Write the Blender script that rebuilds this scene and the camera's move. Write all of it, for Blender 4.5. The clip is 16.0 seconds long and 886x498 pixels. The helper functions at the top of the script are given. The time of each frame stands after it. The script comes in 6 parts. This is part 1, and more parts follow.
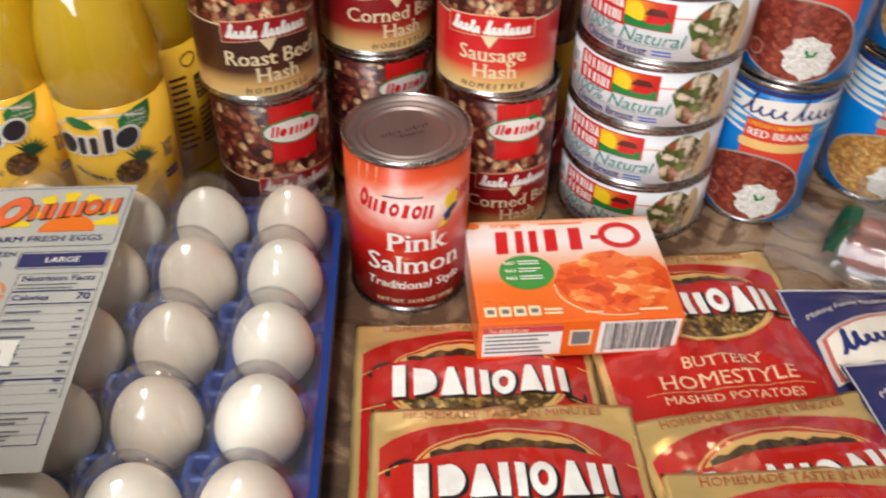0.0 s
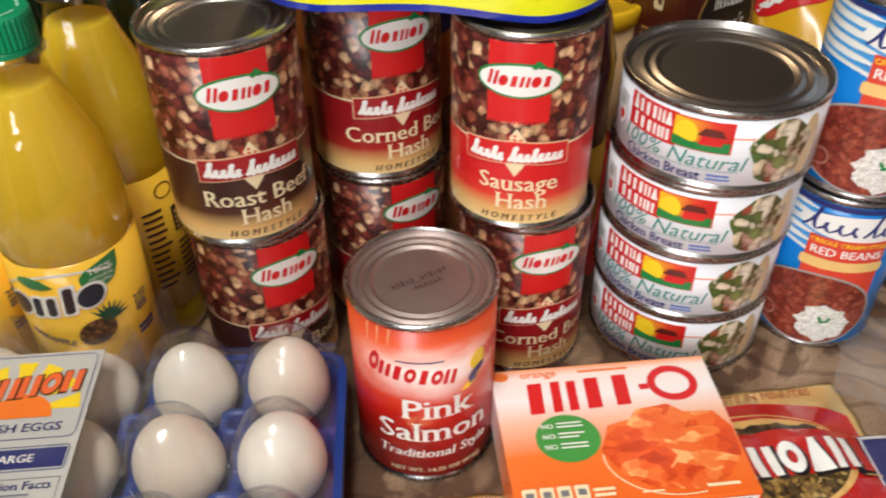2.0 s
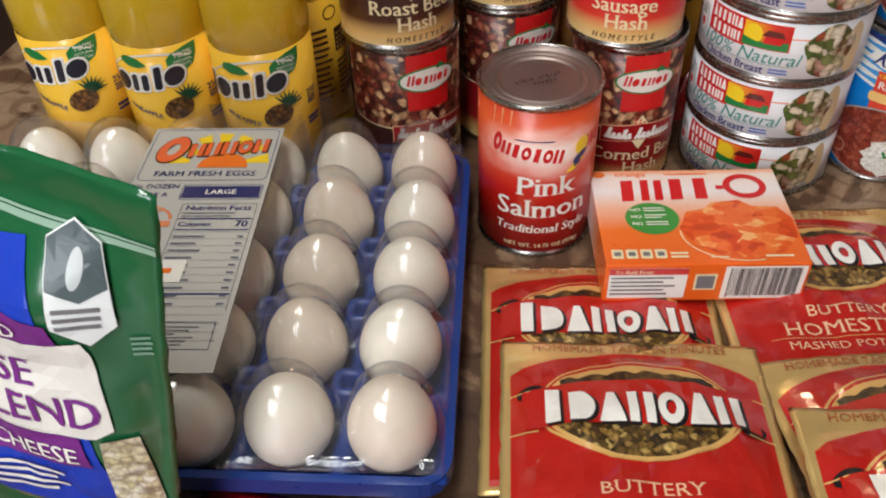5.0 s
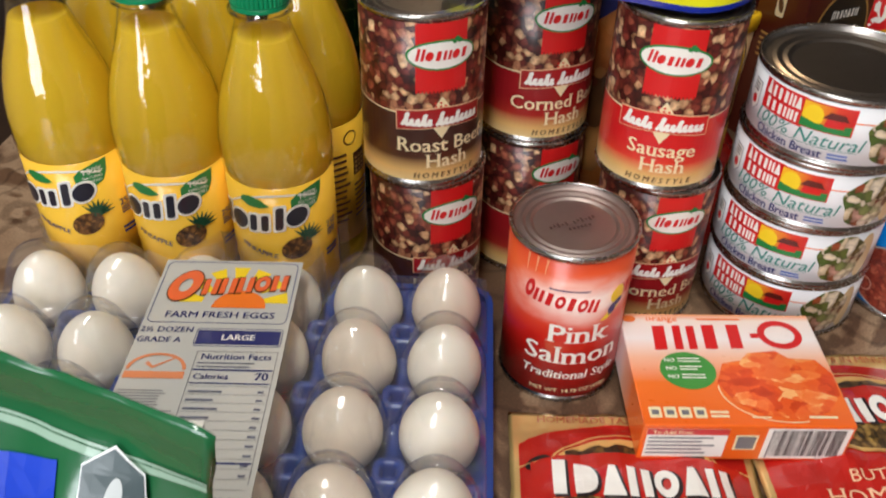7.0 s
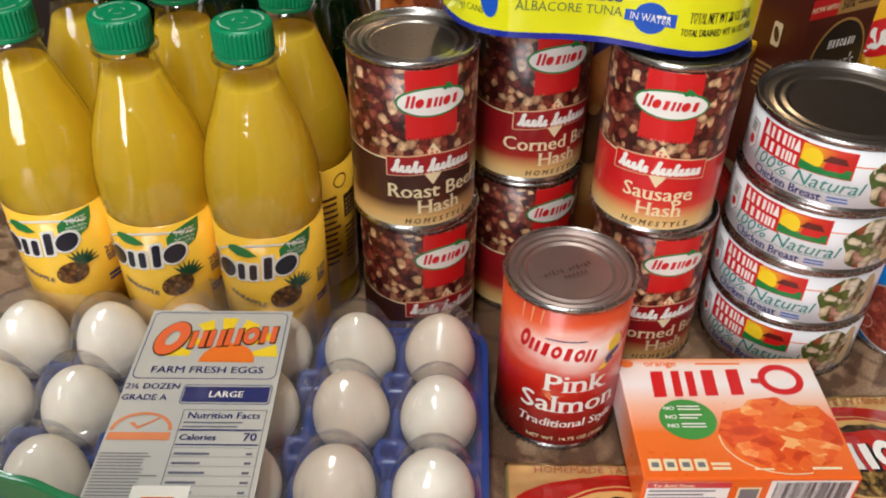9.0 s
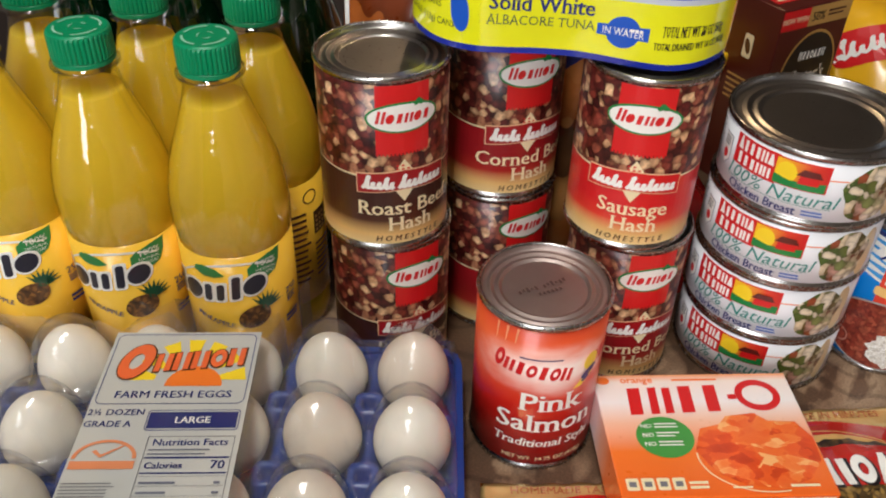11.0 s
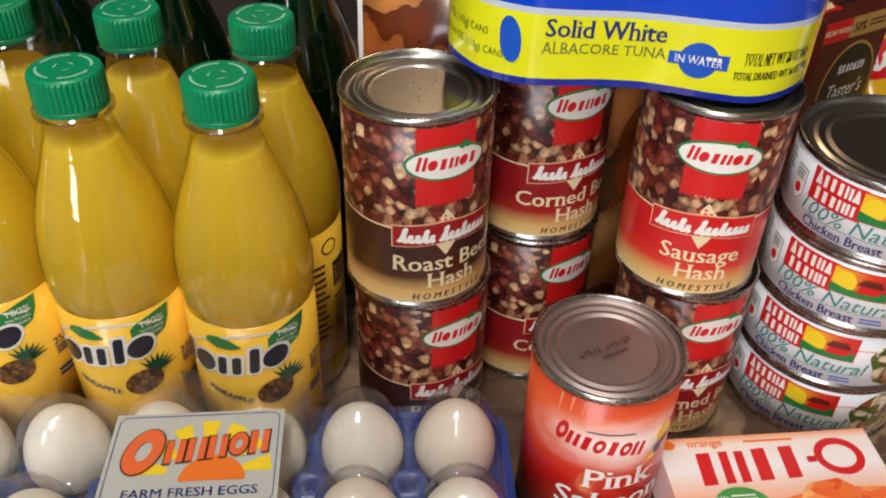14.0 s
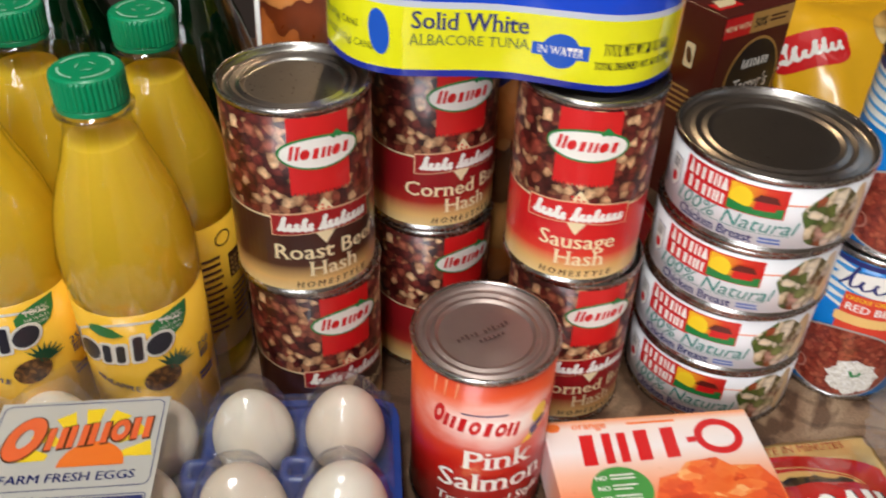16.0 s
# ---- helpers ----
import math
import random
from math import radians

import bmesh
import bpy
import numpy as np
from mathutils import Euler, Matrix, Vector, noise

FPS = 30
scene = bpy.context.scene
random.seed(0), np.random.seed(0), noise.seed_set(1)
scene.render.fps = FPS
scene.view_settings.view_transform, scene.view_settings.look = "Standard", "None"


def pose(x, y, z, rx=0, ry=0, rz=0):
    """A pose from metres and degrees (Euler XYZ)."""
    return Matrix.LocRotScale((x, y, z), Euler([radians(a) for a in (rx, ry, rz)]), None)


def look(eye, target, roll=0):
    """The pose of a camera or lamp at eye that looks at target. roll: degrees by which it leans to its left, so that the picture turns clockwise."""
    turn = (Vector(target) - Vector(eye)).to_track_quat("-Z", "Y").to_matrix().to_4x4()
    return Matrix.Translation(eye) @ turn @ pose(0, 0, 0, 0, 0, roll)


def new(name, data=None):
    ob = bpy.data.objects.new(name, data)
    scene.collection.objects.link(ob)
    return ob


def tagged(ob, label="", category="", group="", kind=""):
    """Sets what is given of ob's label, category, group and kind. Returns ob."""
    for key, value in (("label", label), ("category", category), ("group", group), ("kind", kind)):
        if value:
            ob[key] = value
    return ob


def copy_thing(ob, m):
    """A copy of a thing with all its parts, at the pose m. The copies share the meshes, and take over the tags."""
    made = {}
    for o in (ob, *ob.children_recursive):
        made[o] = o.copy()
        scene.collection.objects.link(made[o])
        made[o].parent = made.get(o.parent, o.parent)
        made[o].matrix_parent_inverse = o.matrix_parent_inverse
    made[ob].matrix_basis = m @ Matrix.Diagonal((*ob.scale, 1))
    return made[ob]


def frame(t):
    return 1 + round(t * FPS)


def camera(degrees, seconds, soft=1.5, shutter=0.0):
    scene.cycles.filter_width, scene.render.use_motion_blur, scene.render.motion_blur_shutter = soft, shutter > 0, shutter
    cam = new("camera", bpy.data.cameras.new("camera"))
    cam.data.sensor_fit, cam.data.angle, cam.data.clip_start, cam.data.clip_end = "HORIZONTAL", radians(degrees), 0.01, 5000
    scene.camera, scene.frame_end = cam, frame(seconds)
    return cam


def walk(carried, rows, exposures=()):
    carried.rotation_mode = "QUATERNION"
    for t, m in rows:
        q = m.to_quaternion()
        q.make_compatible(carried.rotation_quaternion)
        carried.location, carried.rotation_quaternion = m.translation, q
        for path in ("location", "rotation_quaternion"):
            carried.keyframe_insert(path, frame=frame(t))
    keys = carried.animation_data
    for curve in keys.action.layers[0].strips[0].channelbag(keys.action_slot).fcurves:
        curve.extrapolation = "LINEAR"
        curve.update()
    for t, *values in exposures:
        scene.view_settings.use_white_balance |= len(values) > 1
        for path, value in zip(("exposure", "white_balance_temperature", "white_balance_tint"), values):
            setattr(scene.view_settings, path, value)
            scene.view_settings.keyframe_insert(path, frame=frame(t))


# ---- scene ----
cam = camera(54.5, 16.0, soft=2.0, shutter=0.5)
PATH = [
    (0, (0.02, 0.003, 0.391), (-0.026, 1.513, -0.919), 1.2),
    (0.5, (0.028, -0.001, 0.397), (-0.167, 1.518, -0.89), -0.9),
    (1, (0.013, 0.052, 0.4), (-0.164, 1.542, -0.923), -2.4),
    (1.5, (-0.002, 0.087, 0.389), (-0.103, 1.634, -0.874), -2.1),
    (2, (0.003, 0.105, 0.391), (-0.035, 1.664, -0.861), -0.5),
    (2.5, (0.039, 0.102, 0.41), (0.127, 1.649, -0.855), 1.8),
    (3, (0.059, 0.073, 0.413), (0.214, 1.62, -0.845), 1.7),
    (3.5, (0.047, 0.02, 0.396), (0.137, 1.58, -0.852), 0.2),
    (4, (0.022, -0.024, 0.375), (-0.027, 1.486, -0.936), -0.7),
    (4.5, (0.007, -0.033, 0.383), (-0.165, 1.437, -0.962), -1.8),
    (5, (-0.004, -0.034, 0.387), (-0.244, 1.435, -0.948), -2.2),
    (7.5, (-0.051, 0.029, 0.419), (-0.213, 1.596, -0.814), 1.5),
    (8, (-0.05, 0.036, 0.423), (-0.219, 1.598, -0.814), 1.0),
    (8.5, (-0.049, 0.038, 0.425), (-0.216, 1.604, -0.808), 0.8),
    (11, (-0.049, 0.051, 0.423), (-0.153, 1.639, -0.79), 1.5),
    (11.5, (-0.04, 0.052, 0.424), (-0.124, 1.656, -0.768), 1.7),
    (12, (-0.044, 0.06, 0.416), (-0.125, 1.671, -0.767), 1.2),
    (12.5, (-0.056, 0.076, 0.419), (-0.134, 1.682, -0.771), 0.9),
    (13, (-0.077, 0.093, 0.412), (-0.158, 1.696, -0.781), 0.5),
    (13.5, (-0.092, 0.104, 0.411), (-0.168, 1.7, -0.792), 0.6),
    (14, (-0.095, 0.115, 0.41), (-0.117, 1.705, -0.803), 1.6),
    (14.5, (-0.102, 0.112, 0.409), (-0.112, 1.702, -0.803), 2.2),
    (15, (-0.086, 0.116, 0.404), (-0.084, 1.719, -0.792), 2.6),
    (15.5, (-0.071, 0.119, 0.407), (-0.058, 1.719, -0.793), 2.4),
    (16, (-0.044, 0.103, 0.411), (-0.019, 1.699, -0.794), 2.1),
]
walk(cam, [(t, look(eye, target, roll)) for t, eye, target, roll in PATH],
     ((0, -0.36, 6330, 10), (0.5, -0.40, 6330, 10), (1.5, -0.36, 6330, 10), (3, -0.23, 6330, 10), (4, -0.40, 6330, 10), (5, -0.73, 6330, 10), (7.5, -0.51, 6330, 10), (11.5, -0.62, 6330, 10), (12, -0.65, 6330, 10), (12.5, -0.54, 6330, 10), (14.5, -0.55, 6330, 10), (16, -0.42, 6330, 10)))


# ---- light ----
world = bpy.data.worlds.new("world")
scene.world = world
world.use_nodes = True
sky = world.node_tree.nodes.new("ShaderNodeTexSky")
sky.sky_type, sky.sun_disc, sky.sun_elevation, sky.sun_rotation = "NISHITA", False, radians(35), radians(200)
world.node_tree.links.new(sky.outputs[0], world.node_tree.nodes["Background"].inputs[0])
world.node_tree.nodes["Background"].inputs[1].default_value = 0.1


def area(name, m, sx, sy, watts, colour):
    d = bpy.data.lights.new(name, "AREA")
    d.shape, d.size, d.size_y, d.energy, d.color = "RECTANGLE", sx, sy, watts, colour
    o = new(name, d)
    o.matrix_world = m
    return o


area("window_daylight", look((-0.65, -1.58, 0.75), (-0.1, 0.4, 0.0)), 1.0, 1.2, 40, (0.95, 0.97, 1.0))
area("ceiling_tube_light", look((-0.20, -0.30, 1.59), (-0.20, -0.299, 0.0)), 0.22, 1.2, 33, (0.97, 0.96, 0.90))
area("wall_lamp_light", look((-0.05, 1.95, 1.50), (-0.05, 0.4, 0.0)), 0.09, 0.09, 7, (1.0, 0.70, 0.40))

# ---- materials ----


def mat(name, colour, rough=0.5, metal=0.0, vary=0.12, scale=40.0, bump=0.0, bscale=200.0, coat=0.0, spec=0.5, sub=0.0):
    """A plain surface with mottling at two scales and fine relief."""
    m = bpy.data.materials.new(name)
    m.use_nodes = True
    t = m.node_tree
    b = t.nodes["Principled BSDF"]
    co = t.nodes.new("ShaderNodeTexCoord")
    n1 = t.nodes.new("ShaderNodeTexNoise")
    n1.inputs["Scale"].default_value, n1.inputs["Detail"].default_value = scale, 6
    t.links.new(co.outputs["Object"], n1.inputs["Vector"])
    mix = t.nodes.new("ShaderNodeMix")
    mix.data_type = "RGBA"
    c = Vector(colour[:3])
    mix.inputs[6].default_value = (*(c * (1 - vary)), 1)
    mix.inputs[7].default_value = (*[min(1.0, v) for v in c * (1 + vary)], 1)
    t.links.new(n1.outputs[0], mix.inputs[0])
    t.links.new(mix.outputs[2], b.inputs["Base Color"])
    rr = t.nodes.new("ShaderNodeMapRange")
    rr.inputs[3].default_value, rr.inputs[4].default_value = max(0.02, rough - 0.07), min(1, rough + 0.07)
    n2 = t.nodes.new("ShaderNodeTexNoise")
    n2.inputs["Scale"].default_value, n2.inputs["Detail"].default_value = bscale, 4
    t.links.new(co.outputs["Object"], n2.inputs["Vector"])
    t.links.new(n2.outputs[0], rr.inputs[0])
    t.links.new(rr.outputs[0], b.inputs["Roughness"])
    b.inputs["Metallic"].default_value = metal
    b.inputs["Specular IOR Level"].default_value = spec
    b.inputs["Coat Weight"].default_value = coat
    b.inputs["Coat Roughness"].default_value = 0.12
    if sub:
        b.inputs["Subsurface Weight"].default_value = sub
        b.inputs["Subsurface Radius"].default_value = (0.004, 0.003, 0.002)
    if bump:
        bp = t.nodes.new("ShaderNodeBump")
        bp.inputs["Strength"].default_value, bp.inputs["Distance"].default_value = bump, 0.001
        t.links.new(n2.outputs[0], bp.inputs["Height"])
        t.links.new(bp.outputs[0], b.inputs["Normal"])
    return m


def ramp_node(t, stops, mode="LINEAR"):
    r = t.nodes.new("ShaderNodeValToRGB")
    r.color_ramp.interpolation = mode
    e = r.color_ramp.elements
    while len(e) < len(stops):
        e.new(0.5)
    for k, (p, c) in enumerate(stops):
        e[k].position, e[k].color = p, (*c[:3], 1)
    return r


def food(name, stops, size=0.006, rough=0.35, bump=0.0, coat=0.3, edges=0.85):
    """A printed picture of food: irregular morsels of several colours, with shading inside each."""
    m = mat(name, (0.5, 0.5, 0.5), rough, coat=coat, bump=bump)
    t = m.node_tree
    b = t.nodes["Principled BSDF"]
    co = t.nodes.new("ShaderNodeTexCoord")
    nz = t.nodes.new("ShaderNodeTexNoise")
    nz.inputs["Scale"].default_value, nz.inputs["Detail"].default_value = 0.8 / size, 3
    t.links.new(co.outputs["Object"], nz.inputs["Vector"])
    add = t.nodes.new("ShaderNodeMixRGB")
    add.blend_type, add.inputs[0].default_value = "LINEAR_LIGHT", size * 0.9
    t.links.new(co.outputs["Object"], add.inputs[1])
    t.links.new(nz.outputs[1], add.inputs[2])
    v = t.nodes.new("ShaderNodeTexVoronoi")
    v.inputs["Scale"].default_value = 1 / size
    t.links.new(add.outputs[0], v.inputs["Vector"])
    sep = t.nodes.new("ShaderNodeSeparateColor")
    t.links.new(v.outputs["Color"], sep.inputs[0])
    r = ramp_node(t, stops)
    t.links.new(sep.outputs[0], r.inputs[0])
    edge = ramp_node(t, [(0.25, (1, 1, 1)), (0.85, (0.22, 0.16, 0.13))])
    t.links.new(v.outputs["Distance"], edge.inputs[0])
    mul = t.nodes.new("ShaderNodeMixRGB")
    mul.blend_type, mul.inputs[0].default_value = "MULTIPLY", edges
    t.links.new(r.outputs[0], mul.inputs[1])
    t.links.new(edge.outputs[0], mul.inputs[2])
    t.links.new(mul.outputs[0], b.inputs["Base Color"])
    return m


def jelly(name, size=0.014):
    """A printed picture of clear orange cubes: flat facets in many tones with pale edges."""
    m = mat(name, (0.5, 0.5, 0.5), 0.3, coat=0.4)
    t = m.node_tree
    co = t.nodes.new("ShaderNodeTexCoord")
    tones = []
    for scale, turn in ((1 / size, 0.5), (1.7 / size, 1.1)):
        mp = t.nodes.new("ShaderNodeMapping")
        mp.inputs["Rotation"].default_value, mp.inputs["Scale"].default_value = (0, 0, turn), (1.0, 1.5, 1.0)
        t.links.new(co.outputs["Object"], mp.inputs[0])
        v = t.nodes.new("ShaderNodeTexVoronoi")
        v.distance, v.inputs["Scale"].default_value = "CHEBYCHEV", scale
        t.links.new(mp.outputs[0], v.inputs["Vector"])
        sep = t.nodes.new("ShaderNodeSeparateColor")
        t.links.new(v.outputs["Color"], sep.inputs[0])
        a = t.nodes.new("ShaderNodeMath")
        a.operation = "MULTIPLY_ADD"
        a.inputs[1].default_value = 0.35
        t.links.new(v.outputs["Distance"], a.inputs[0])
        t.links.new(sep.outputs[0], a.inputs[2])
        tones.append(a)
    mix = t.nodes.new("ShaderNodeMath")
    mix.operation = "MULTIPLY_ADD"
    mix.inputs[1].default_value = 0.55
    t.links.new(tones[0].outputs[0], mix.inputs[0])
    half = t.nodes.new("ShaderNodeMath")
    half.operation = "MULTIPLY"
    half.inputs[1].default_value = 0.40
    t.links.new(tones[1].outputs[0], half.inputs[0])
    t.links.new(half.outputs[0], mix.inputs[2])
    r = ramp_node(t, [(0.10, srgb(186, 52, 12)), (0.35, srgb(220, 74, 22)), (0.62, srgb(236, 96, 34)), (0.85, srgb(242, 124, 54)), (1.0, srgb(250, 180, 112))])
    t.links.new(mix.outputs[0], r.inputs[0])
    t.links.new(r.outputs[0], t.nodes["Principled BSDF"].inputs["Base Color"])
    return m


def burst(m, centre, reach, colour):
    """Adds a printed soft burst of pale colour to a label's own colours."""
    t = m.node_tree
    b = t.nodes["Principled BSDF"]
    base = b.inputs["Base Color"].links[0].from_socket
    co = t.nodes.new("ShaderNodeTexCoord")
    mp = t.nodes.new("ShaderNodeMapping")
    mp.inputs["Location"].default_value = [-c / q for c, q in zip(centre, reach)]
    mp.inputs["Scale"].default_value = [1 / q for q in reach]
    t.links.new(co.outputs["Object"], mp.inputs[0])
    n = t.nodes.new("ShaderNodeTexNoise")
    n.inputs["Scale"].default_value, n.inputs["Detail"].default_value = 1.6, 3
    t.links.new(mp.outputs[0], n.inputs["Vector"])
    ln = t.nodes.new("ShaderNodeVectorMath")
    ln.operation = "LENGTH"
    t.links.new(mp.outputs[0], ln.inputs[0])
    ad = t.nodes.new("ShaderNodeMath")
    ad.operation = "MULTIPLY_ADD"
    ad.inputs[1].default_value = 0.9
    t.links.new(n.outputs[0], ad.inputs[0])
    t.links.new(ln.outputs["Value"], ad.inputs[2])
    sc = t.nodes.new("ShaderNodeMapRange")
    sc.inputs[1].default_value, sc.inputs[2].default_value = 0.35, 1.75
    sc.inputs[3].default_value, sc.inputs[4].default_value = 1.0, 0.0
    sc.interpolation_type = "SMOOTHSTEP"
    t.links.new(ad.outputs[0], sc.inputs[0])
    mx = t.nodes.new("ShaderNodeMixRGB")
    mx.inputs[2].default_value = (*colour, 1)
    t.links.new(sc.outputs[0], mx.inputs[0])
    t.links.new(base, mx.inputs[1])
    t.links.new(mx.outputs[0], b.inputs["Base Color"])
    return m


def graded(name, axis, lo, hi, stops, rough=0.32, coat=0.3, bump=0.0, metal=0.0):
    """A printed colour gradient along one axis of the thing."""
    m = mat(name, (0.5, 0.5, 0.5), rough, coat=coat, bump=bump, metal=metal)
    t = m.node_tree
    co = t.nodes.new("ShaderNodeTexCoord")
    sep = t.nodes.new("ShaderNodeSeparateXYZ")
    t.links.new(co.outputs["Object"], sep.inputs[0])
    mr = t.nodes.new("ShaderNodeMapRange")
    mr.inputs[1].default_value, mr.inputs[2].default_value = lo, hi
    t.links.new(sep.outputs[axis], mr.inputs[0])
    r = ramp_node(t, stops)
    t.links.new(mr.outputs[0], r.inputs[0])
    t.links.new(r.outputs[0], t.nodes["Principled BSDF"].inputs["Base Color"])
    return m


def clear(name, tint=(1, 1, 1), gloss=0.25, rough=0.04, bump=0.0, bscale=60.0, haze=0.0):
    """Thin clear plastic: lets light straight through, with gloss that grows at a slant."""
    m = bpy.data.materials.new(name)
    m.use_nodes = True
    t = m.node_tree
    t.nodes.remove(t.nodes["Principled BSDF"])
    tr = t.nodes.new("ShaderNodeBsdfTransparent")
    tr.inputs[0].default_value = (*tint, 1)
    gl = t.nodes.new("ShaderNodeBsdfGlossy")
    gl.inputs["Roughness"].default_value = rough
    fr = t.nodes.new("ShaderNodeLayerWeight")
    fr.inputs["Blend"].default_value = 0.5
    pw = t.nodes.new("ShaderNodeMath")
    pw.operation = "POWER"
    pw.inputs[1].default_value = 3.5
    t.links.new(fr.outputs["Facing"], pw.inputs[0])
    ma = t.nodes.new("ShaderNodeMath")
    ma.operation = "MULTIPLY_ADD"
    ma.inputs[1].default_value, ma.inputs[2].default_value = gloss * 1.6, 0.03 + gloss * 0.2
    t.links.new(pw.outputs[0], ma.inputs[0])
    mx = t.nodes.new("ShaderNodeMixShader")
    t.links.new(ma.outputs[0], mx.inputs[0])
    if haze:
        df = t.nodes.new("ShaderNodeBsdfDiffuse")
        df.inputs[0].default_value = (0.75, 0.75, 0.74, 1)
        hz = t.nodes.new("ShaderNodeMixShader")
        hz.inputs[0].default_value = haze
        t.links.new(tr.outputs[0], hz.inputs[1])
        t.links.new(df.outputs[0], hz.inputs[2])
        t.links.new(hz.outputs[0], mx.inputs[1])
    else:
        t.links.new(tr.outputs[0], mx.inputs[1])
    t.links.new(gl.outputs[0], mx.inputs[2])
    t.links.new(mx.outputs[0], t.nodes["Material Output"].inputs[0])
    if bump:
        co = t.nodes.new("ShaderNodeTexCoord")
        n = t.nodes.new("ShaderNodeTexNoise")
        n.inputs["Scale"].default_value = bscale
        t.links.new(co.outputs["Object"], n.inputs["Vector"])
        bp = t.nodes.new("ShaderNodeBump")
        bp.inputs["Strength"].default_value, bp.inputs["Distance"].default_value = bump, 0.002
        t.links.new(n.outputs[0], bp.inputs["Height"])
        t.links.new(bp.outputs[0], gl.inputs["Normal"])
        t.links.new(bp.outputs[0], fr.inputs["Normal"])
    return m


def srgb(r, g, b):
    return tuple(((v / 255 + 0.055) / 1.055) ** 2.4 if v > 10 else v / 3294 for v in (r, g, b))


def ink(name, r, g, b, rough=0.35, coat=0.25, metal=0.0, vary=0.05):
    return mat(name, srgb(r, g, b), rough, metal, vary, 60, coat=coat)


STEEL = mat("tinplate", (0.42, 0.40, 0.38), 0.26, 1.0, 0.12, 90, 0.06, 400)
LIDSTEEL = mat("dark_lid_steel", (0.38, 0.355, 0.33), 0.30, 1.0, 0.10, 60, 0.015, 500)
STEEL_DULL = mat("lacquered_lid", (0.40, 0.315, 0.285), 0.50, 1.0, 0.10, 60, 0.05, 300)
WHITE = ink("print_white", 244, 240, 232)
CREAM = ink("print_cream", 242, 222, 178)
RED = ink("print_red", 214, 28, 30)
DEEP_RED = ink("print_deep_red", 160, 20, 26)
GREEN = ink("print_green", 30, 128, 62)
DARK_GREEN = ink("print_dark_green", 22, 74, 48)
NAVY = ink("print_navy", 34, 44, 108)
BLUE = ink("print_blue", 22, 84, 190)
SKYBLUE = ink("print_sky_blue", 10, 132, 214)
BLACK = ink("print_black", 24, 20, 22)
BROWN = ink("print_brown", 86, 50, 30)
GREY = ink("print_grey", 120, 118, 122)
YELLOW = ink("print_yellow", 250, 214, 40)
LEMON = ink("print_lemon", 236, 232, 30, 0.18, 0.6)
ORANGE = ink("print_orange", 246, 122, 40)
PURPLE = ink("print_purple", 122, 40, 136)
TEAL = ink("print_teal", 60, 140, 130)
GOLD = mat("gold_foil", srgb(198, 150, 84), 0.30, 0.55, 0.18, 50, 0.25, 60, coat=0.4)
PALE_GOLD = ink("print_pale_gold", 238, 192, 150, 0.3)
GOLD_INK = ink("print_gold", 222, 176, 104, 0.3)

# ---- building tools ----


def lathe(profile, segs=64, wobble=None):
    """Turns (radius, height) pairs about the upright axis."""
    bm = bmesh.new()
    rings = []
    for r, z in profile:
        if r < 1e-6:
            rings.append([bm.verts.new((0, 0, z))])
        else:
            rings.append([bm.verts.new((r * math.sin(2 * math.pi * k / segs), -r * math.cos(2 * math.pi * k / segs), z)) for k in range(segs)])
    for a, b in zip(rings, rings[1:]):
        for k in range(segs):
            j = (k + 1) % segs
            if len(a) == 1 and len(b) == 1:
                continue
            if len(a) == 1:
                bm.faces.new((a[0], b[j], b[k]))
            elif len(b) == 1:
                bm.faces.new((a[k], a[j], b[0]))
            else:
                bm.faces.new((a[k], a[j], b[j], b[k]))
    return bm


def link(name, bm, material, smooth=True):
    me = bpy.data.meshes.new(name)
    bm.to_mesh(me)
    bm.free()
    if smooth:
        for p in me.polygons:
            p.use_smooth = True
    me.materials.append(material)
    return new(name, me)


def part(name, bm, material, parent, label="", smooth=True):
    o = link(name, bm, material, smooth)
    o.parent = parent
    return tagged(o, label)


def thing(name, m, label, category, group=""):
    o = new(name)
    o.empty_display_size = 0.02
    o.matrix_basis = m
    return tagged(o, label, category, group)


def box_bm(sx, sy, sz, bevel=0.0, at=(0, 0, 0), segs=2):
    """A box that stands on its base's middle."""
    bm = bmesh.new()
    bmesh.ops.create_cube(bm, size=1, matrix=Matrix.Translation((at[0], at[1], at[2] + sz / 2)) @ Matrix.Diagonal((sx, sy, sz, 1)))
    if bevel:
        bmesh.ops.bevel(bm, geom=bm.edges[:], offset=bevel, segments=segs, profile=0.5, affect="EDGES")
    return bm


def poly(points):
    bm = bmesh.new()
    bm.faces.new([bm.verts.new((x, y, 0)) for x, y in points])
    bmesh.ops.triangulate(bm, faces=bm.faces[:])
    return bm


def rect(x0, y0, x1, y1, r=0.0):
    if r <= 0:
        return poly([(x0, y0), (x1, y0), (x1, y1), (x0, y1)])
    pts = []
    for cx, cy, a0 in ((x1 - r, y0 + r, -90), (x1 - r, y1 - r, 0), (x0 + r, y1 - r, 90), (x0 + r, y0 + r, 180)):
        pts += [(cx + r * math.cos(radians(a0 + k * 22.5)), cy + r * math.sin(radians(a0 + k * 22.5))) for k in range(5)]
    return poly(pts)


def oval(cx, cy, rx, ry, tilt=0.0, n=36):
    c, s = math.cos(radians(tilt)), math.sin(radians(tilt))
    return poly([(cx + rx * math.cos(a) * c - ry * math.sin(a) * s, cy + rx * math.cos(a) * s + ry * math.sin(a) * c)
                 for a in (2 * math.pi * k / n for k in range(n))])


